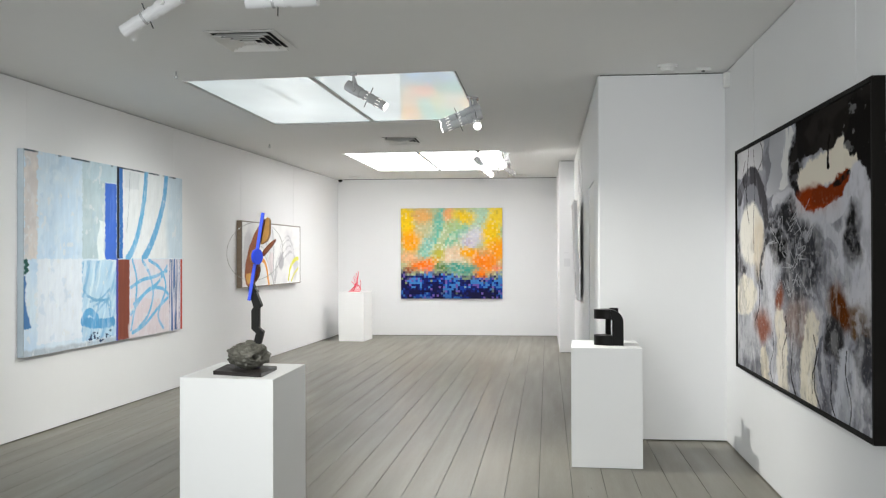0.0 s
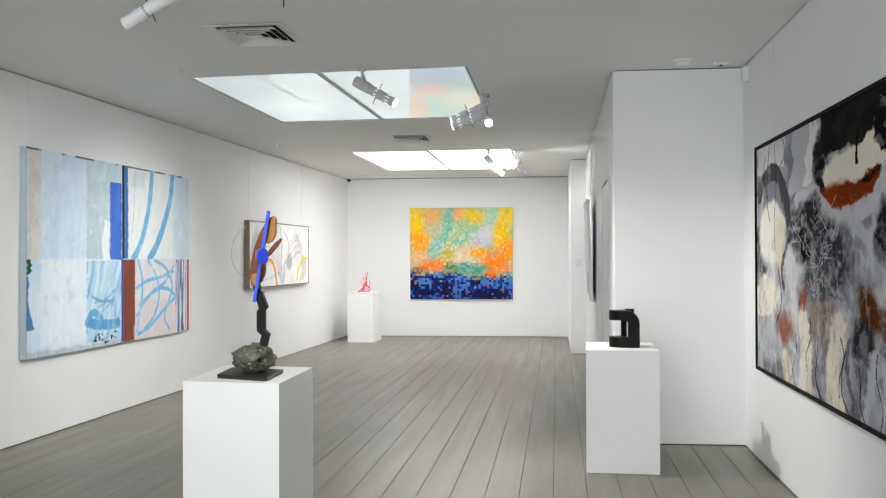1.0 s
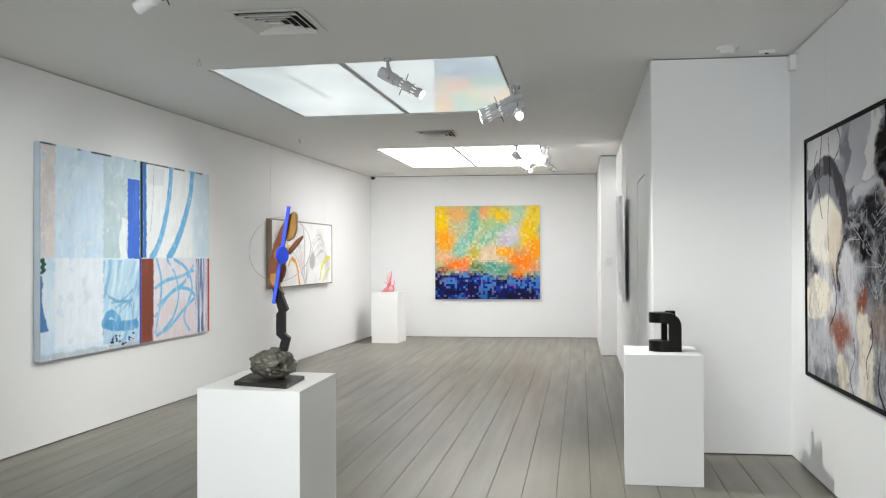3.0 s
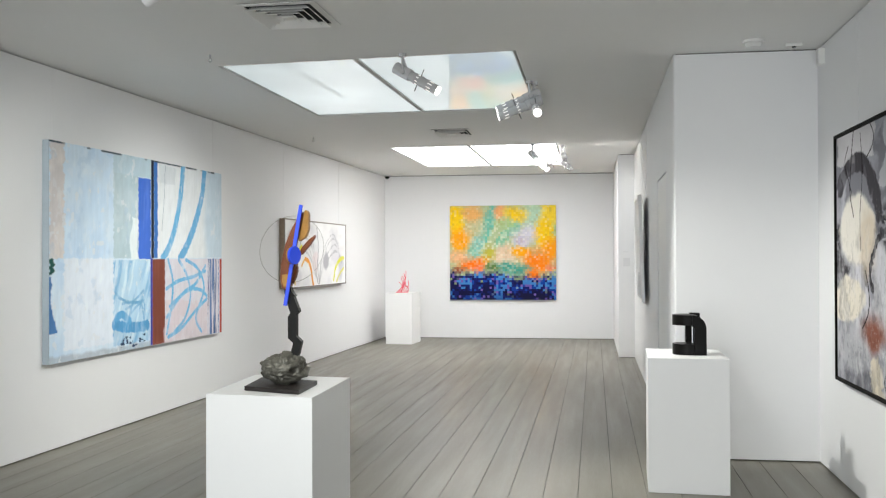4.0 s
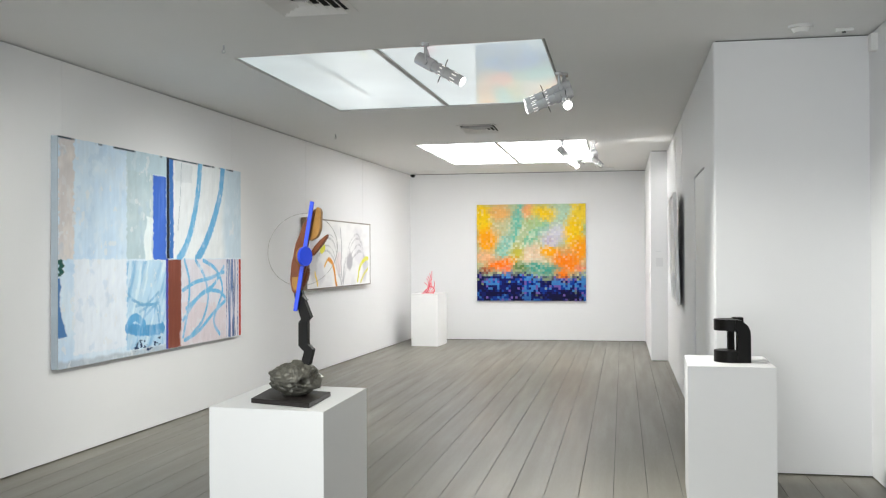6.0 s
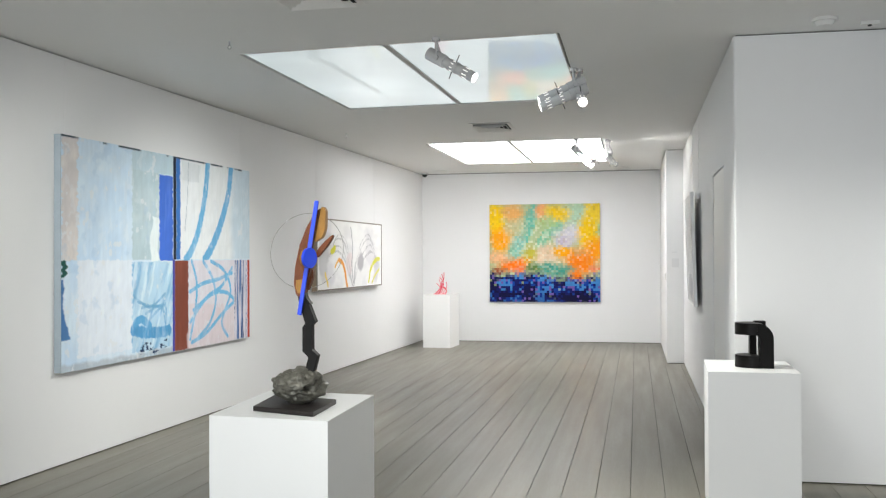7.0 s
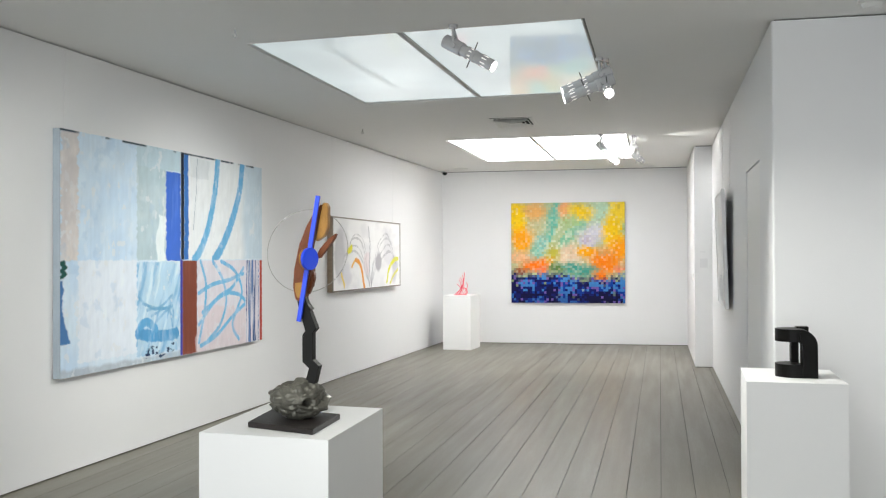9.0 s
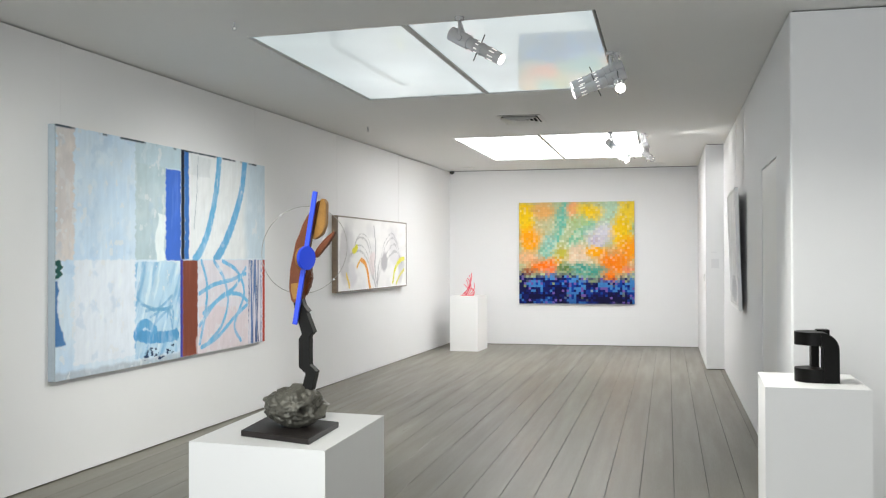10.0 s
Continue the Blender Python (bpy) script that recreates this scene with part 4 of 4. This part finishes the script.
part("wire_ring", wire([ring_c + 0.155 * (math.cos(a) * ring_x + math.sin(a) * Vector((0.08, 0, 1))) for a in (2 * math.pi * k / 56 for k in range(56))], 0.0011, 6, None, True), WIRE, sculpture, "thin steel wire hoop", smooth=True)
# two white balls imitate the sparkles of light on the hoop
for a in (2.25, -0.75):
    glint = ring_c + 0.155 * (math.cos(a) * ring_x + math.sin(a) * Vector((0.08, 0, 1)))
    bm = bmesh.new()
    bmesh.ops.create_icosphere(bm, subdivisions=2, radius=0.0042)
    bmesh.ops.translate(bm, vec=glint, verts=bm.verts[:])
    part("glint", bm, LAMP_WHITE, sculpture, "tiny white ball standing in for a glint on the hoop", smooth=True)

# ---- black C-shaped sculpture ----
black = thing("black_sculpture", "black carved C-shaped sculpture with rounded arms", "sculpture")


def plan_arm(x0, x1, y0, y1, z0, z1):
    """A slab with a half-round end in plan."""
    r = (y1 - y0) / 2
    cy = (y0 + y1) / 2
    pts = [(x0 + r - r * math.sin(a), cy - r * math.cos(a)) for a in (math.pi * k / 20 for k in range(21))]
    pts = [(x1, y0)] + pts + [(x1, y1)]
    return prism(pts[::-1], z0, z1, 0.0025)


CX0, CX1, CY0, CY1, CZ = 0.316, 0.519, 6.853, 7.040, RP_H + 0.001
part("lower_arm", plan_arm(CX0, 0.4439, CY0, CY1, CZ, CZ + 0.068), BLACK_WOOD, black)
part("upper_arm", plan_arm(CX0, 0.4319, CY0, CY1, CZ + 0.186, CZ + 0.2515), BLACK_WOOD, black)
bm = bmesh.new()
prof = [(0.444, CZ), (CX1, CZ)] + [(0.432 + 0.086 * math.cos(a), CZ + 0.166 + 0.086 * math.sin(a)) for a in (math.pi / 2 * k / 12 for k in range(13))] + [(0.432, CZ + 0.186), (0.444, CZ + 0.168)]
f = [bm.verts.new((x, CY0, z)) for x, z in prof]
b = [bm.verts.new((x, CY0 + 0.10, z)) for x, z in prof]
bm.faces.new(f), bm.faces.new(b[::-1])
for i in range(len(prof)):
    j = (i + 1) % len(prof)
    bm.faces.new((f[i], f[j], b[j], b[i]))
part("back_post", bm, BLACK_WOOD, black)
part("top_knob", prism([(0.430, 6.985), (0.493, 6.986), (0.493, 7.055), (0.430, 7.053)], CZ + 0.19, CZ + 0.258, 0.004), BLACK_WOOD, black)
part("inner_post", prism([(0.403, 6.984), (0.439, 6.966), (0.439, 6.976), (0.439, 7.058), (0.403, 7.057)], CZ + 0.066, CZ + 0.19, 0.004), BLACK_WOOD, black)

# ---- red wire sculpture ----
red = thing("red_wire_sculpture", "small pink-red bent wire sculpture", "sculpture")
base_z = SP_H + 0.004
rnd = random.Random(4)
for k in range(9):
    x0, x1 = -3.451 + 0.02 * k, -3.391 + 0.012 * k
    top = 0.16 + 0.21 * rnd.random() if k < 7 else 0.12
    yy = 16.344 + 0.05 * rnd.random()
    pts = []
    for j in range(13):
        t = j / 12
        pts.append((x0 + (x1 - x0) * t + 0.07 * math.sin(t * 2.2) - 0.05 * t * t * (k % 3), yy + 0.04 * math.sin(3 * t + k), base_z + top * t))
    part("bent_wire", wire(pts, 0.0055, 5), RED_WIRE, red)
part("foot_wire", wire([(-3.461, 16.324, base_z), (-3.351, 16.364, base_z), (-3.251, 16.324, base_z), (-3.291, 16.424, base_z)], 0.0055, 5), RED_WIRE, red)

# ---- track spots ----
def spotlight(mount, head, aim, label, colour=None, length=0.38, radius=0.038):
    """A framing spot: ceiling foot, fork, slotted tube, adjusting levers, lens."""
    colour = colour or LAMP_WHITE
    root = thing("spotlight", label, "spotlight", group="ceiling spotlights")
    head, aim, mount = Vector(head), Vector(aim), Vector(mount)
    d = (aim - head).normalized()
    s = d.cross(Vector((0, 0, 1))).normalized()
    u = s.cross(d)
    back, front = head - d * length * 0.45, head + d * length * 0.55
    part("ceiling_foot", tube(mount, mount - Vector((0, 0, 0.022)), 0.028, 16), colour, root)
    pivot = head - d * length * 0.22
    bm = tube(mount - Vector((0, 0, 0.02)), pivot + s * (radius + 0.008), 0.009, 8)
    tube(mount - Vector((0, 0, 0.02)), pivot - s * (radius + 0.008), 0.009, 8, bm)
    part("fork", bm, colour, root)
    part("pivot_knob", tube(pivot - s * (radius + 0.02), pivot + s * (radius + 0.02), 0.017, 12), colour, root)
    part("lamp_house", tube(back, pivot + d * 0.05, radius * 1.12, 20), colour, root)
    bm = tube(pivot + d * 0.05, front, radius * 0.92, 20, None, None, False)
    part("barrel", bm, colour, root)
    for k in range(3):
        a = pivot + d * (0.085 + 0.055 * k)
        part("collar", tube(a, a + d * 0.014, radius * 1.02, 20), LAMP_GREY if k == 1 else colour, root)
    for k in range(8):
        ang = 2 * math.pi * (k + 0.5) / 8
        o = (math.cos(ang) * s + math.sin(ang) * u) * radius * 0.885
        for a, b in ((0.108, 0.128), (0.205, 0.245)) if colour is LAMP_GREY else ():
            part("vent_slot", tube(pivot + d * a + o, pivot + d * b + o, 0.0034, 6), SLOT, root, "slot lit from inside")
    a = pivot + d * 0.125
    part("shutter_lever", tube(a + u * radius * 0.9, a + u * (radius + 0.045) + s * 0.008, 0.0035, 6), LAMP_DARK, root)
    part("shutter_lever", tube(a - u * radius * 0.9, a - u * (radius + 0.045) - s * 0.008, 0.0035, 6), LAMP_DARK, root)
    part("lens", tube(front - d * 0.02, front - d * 0.012, radius * 0.80, 20), LENS, root, "lit lens")
    return root


# mount, head and aim of each spotlight
HEADS = [((-2.045, 5.142, CEIL), (-2.164, 5.066, 2.805), (-4.139, 5.263, 1.75), LAMP_WHITE),
         ((-1.297, 4.817, CEIL), (-1.357, 4.843, 2.785), (-4.139, 4.853, 2.70), LAMP_WHITE),
         ((-1.516, 7.348, CEIL), (-1.426, 7.332, 2.715), (1.376, 6.611, 1.05), LAMP_GREY),
         ((-0.698, 8.558, CEIL), (-0.768, 8.520, 2.725), (-4.090, 7.729, 1.30), LAMP_GREY),
         ((-0.658, 8.651, CEIL), (-0.748, 8.429, 2.655), (-4.090, 7.638, 1.25), LAMP_GREY),
         ((-0.658, 8.596, CEIL), (-0.643, 8.469, 2.665), (-0.199, 5.652, 1.5), LAMP_GREY),
         ((-0.948, 12.931, CEIL), (-0.878, 12.915, 2.680), (0.499, 11.879, 1.2), LAMP_GREY),
         ((-0.579, 13.125, CEIL), (-0.678, 13.122, 2.690), (-3.990, 13.481, 1.2), LAMP_GREY),
         ((-0.559, 13.235, CEIL), (-0.549, 13.217, 2.66), (0.100, 15.061, 2.2), LAMP_GREY)]
for mount, head, aim, colour in HEADS:
    spotlight(mount, head, aim, "white metal framing spotlight fixed to the ceiling" if colour is LAMP_WHITE else "grey metal framing spotlight beside the skylight", colour)

# ---- ceiling fixtures ----
def vent(corner, size_x, size_y, turn):
    """A square louvred air outlet."""
    root = thing("ceiling_vent", "square white louvred air vent in the ceiling", "vent", pose(corner[0], corner[1], CEIL, 0, 0, turn), "ceiling vents")
    part("duct", box(-size_x * 0.47, size_x * 0.47, -size_y * 0.47, size_y * 0.47, -0.003, -0.0005), VENT_DARK, root, "black duct mouth")
    for k in range(5):
        o, w = 0.5 - 0.095 * k, 0.068
        sx, sy = size_x * o, size_y * o
        tx, ty = size_x * w * (1.3 if k == 0 else 1), size_y * w * (1.3 if k == 0 else 1)
        bm = bmesh.new()
        zt, zb = (-0.004, -0.009) if k == 0 else (-0.002, -0.030)
        for i in range(4):
            out = [(-sx, -sy), (sx, -sy), (sx, sy), (-sx, sy)]
            inn = [(-sx + tx, -sy + ty), (sx - tx, -sy + ty), (sx - tx, sy - ty), (-sx + tx, sy - ty)]
            j = (i + 1) % 4
            va = [bm.verts.new((*out[i], zb)), bm.verts.new((*out[j], zb)), bm.verts.new((*inn[j], zt - 0.004)), bm.verts.new((*inn[i], zt - 0.004))]
            vb = [bm.verts.new((v.co.x, v.co.y, v.co.z + 0.003)) for v in va]
            bm.faces.new(va), bm.faces.new(vb[::-1])
            for p in range(4):
                q = (p + 1) % 4
                bm.faces.new((va[p], va[q], vb[q], vb[p]))
        part("outer_flange" if k == 0 else "louvre", bm, VENT, root)
    part("centre_plate", box(-size_x * 0.07, size_x * 0.07, -size_y * 0.07, size_y * 0.07, -0.028, -0.024, 0.001), VENT, root)
    return root


vent((-1.960, 6.148), 0.48, 0.566, 0)
vent((-1.785, 11.629), 0.46, 0.602, 1)

root = thing("smoke_detector", "round white smoke detector on the ceiling", "detector", pose(0.893, 7.354, CEIL))
part("base_ring", tube((0, 0, 0), (0, 0, -0.018), 0.075, 32), PLASTIC, root)
part("sensor_dome", tube((0, 0, -0.0185), (0, 0, -0.045), 0.058, 32, None, 0.045), PLASTIC, root)
root = thing("motion_sensor", "small white ceiling sensor with a dark eye", "sensor", pose(1.177, 7.481, CEIL))
part("body", box(-0.055, 0.055, -0.02, 0.02, -0.022, 0.0, 0.004), PLASTIC, root)
part("eye", tube((0, 0, -0.0225), (0, 0, -0.03), 0.013, 16), BLACK_GLOSS, root)
root = thing("wall_sensor", "small white alarm sensor high on the wall", "sensor", pose(1.357, 7.505, 2.80))
part("body", box(-0.024, 0.024, -0.035, 0.035, -0.055, 0.055, 0.006), PLASTIC, root)
root = thing("security_camera", "small dark dome camera in the ceiling corner", "camera", pose(-3.790, 17.183, CEIL))
part("mount", tube((0, 0, 0), (0, 0, -0.022), 0.055, 24), PLASTIC, root)
bm = bmesh.new()
bmesh.ops.create_uvsphere(bm, u_segments=20, v_segments=12, radius=0.042)
bmesh.ops.translate(bm, vec=(0, 0, -0.030), verts=bm.verts[:])
part("dome", bm, BLACK_GLOSS, root, "black dome", smooth=True)
for x, y in ((-2.872, 7.137), (-1.781, 12.925), (-3.521, 11.803)):
    root = thing("ceiling_hook", "small white hook screwed into the ceiling", "hook", pose(x, y, CEIL), "ceiling hooks")
    part("stem", tube((0, 0, 0), (0, 0, -0.03), 0.006, 8), LAMP_GREY, root)
    part("eye", wire([(0.012 * math.cos(a), 0, -0.04 + 0.012 * math.sin(a)) for a in (2 * math.pi * k / 12 for k in range(12))], 0.003, 6, None, True), LAMP_GREY, root)
for x, y in ((-3.441, 16.828), (-0.459, 16.870)):
    root = thing("ceiling_downlight", "flush round white recessed downlight in the ceiling", "downlight", pose(x, y, CEIL), "ceiling downlights")
    part("rim", tube((0, 0, -0.001), (0, 0, -0.008), 0.115, 32), PLASTIC, root)
    part("diffuser", tube((0, 0, -0.0085), (0, 0, -0.010), 0.098, 32), VENT, root)

# ---- hanging cables, labels, switch ----
def cable(p, q, label="thin pale picture cable hanging from the ceiling"):
    return tagged(part("hanging_cable", tube(p, q, 0.0012, 6), CABLE), label, "cable", group="picture cables")


for y, zb in ((7.318, 2.32), (10.147, 2.32), (12.246, 1.93), (14.573, 1.93)):
    cable((left_x(y, 0.006), y, CEIL - 0.004), (left_x(y, 0.006), y, zb))
for x in (-2.55, -1.0):
    cable((x, north_y(x, -0.008), CEIL - 0.004), (x, north_y(x, -0.008), 2.30))
for y in (6.657, 4.512):
    cable((1.375, y, CEIL - 0.004), (1.375, y, 2.17))
for y in (11.054, 12.149):
    cable((0.385, y, CEIL - 0.004), (0.374, y, 2.12))

tagged(part("wall_label", box(0.234, 0.299, 14.445, 14.451, 1.50, 1.512, 0.0), LABEL), "small grey caption strip on the pier", "label")
tagged(part("wall_label", box(0.234, 0.329, 14.445, 14.451, 1.30, 1.42, 0.0), LABEL), "small pale caption card on the pier", "label")
root = thing("light_switch", "small white switch plate on the pier side", "switch", pose(0.160, 14.880, 1.17))
part("plate", box(-0.006, 0.006, -0.04, 0.04, -0.05, 0.05, 0.002), PLASTIC, root)
part("rocker", box(-0.010, -0.0062, -0.018, 0.018, -0.025, 0.025, 0.001), LABEL, root)
panel = tagged(part("access_panel", box(1.3790, 1.3764, 5.790, 6.173, 0.05, 0.42, 0.0), WALL), "flush white access panel low in the wall", "panel")

# ---- floor ----
floor = part("floor", box(-5.0, 1.75, SOUTH - 0.3, 17.91, -0.06, -0.012), GAP)
tagged(floor, "grey-brown stained timber plank floor", "floor", kind="structure")
STEP, X0 = 0.2070, -0.0718
k0, k1 = math.floor((-4.7 - X0) / STEP), math.ceil((1.5 - X0) / STEP)
plank_bm = box(0.0014, STEP - 0.0014, SOUTH - 0.25, 17.86, -0.0118, 0.0, 0.0014)
plank_me = bpy.data.meshes.new("plank")
plank_bm.to_mesh(plank_me)
plank_bm.free()
plank_me.materials.append(PLANK)
for k in range(k0, k1):
    ob = new("plank", plank_me)
    ob.parent = floor
    ob.location = (X0 + k * STEP, 0, 0)
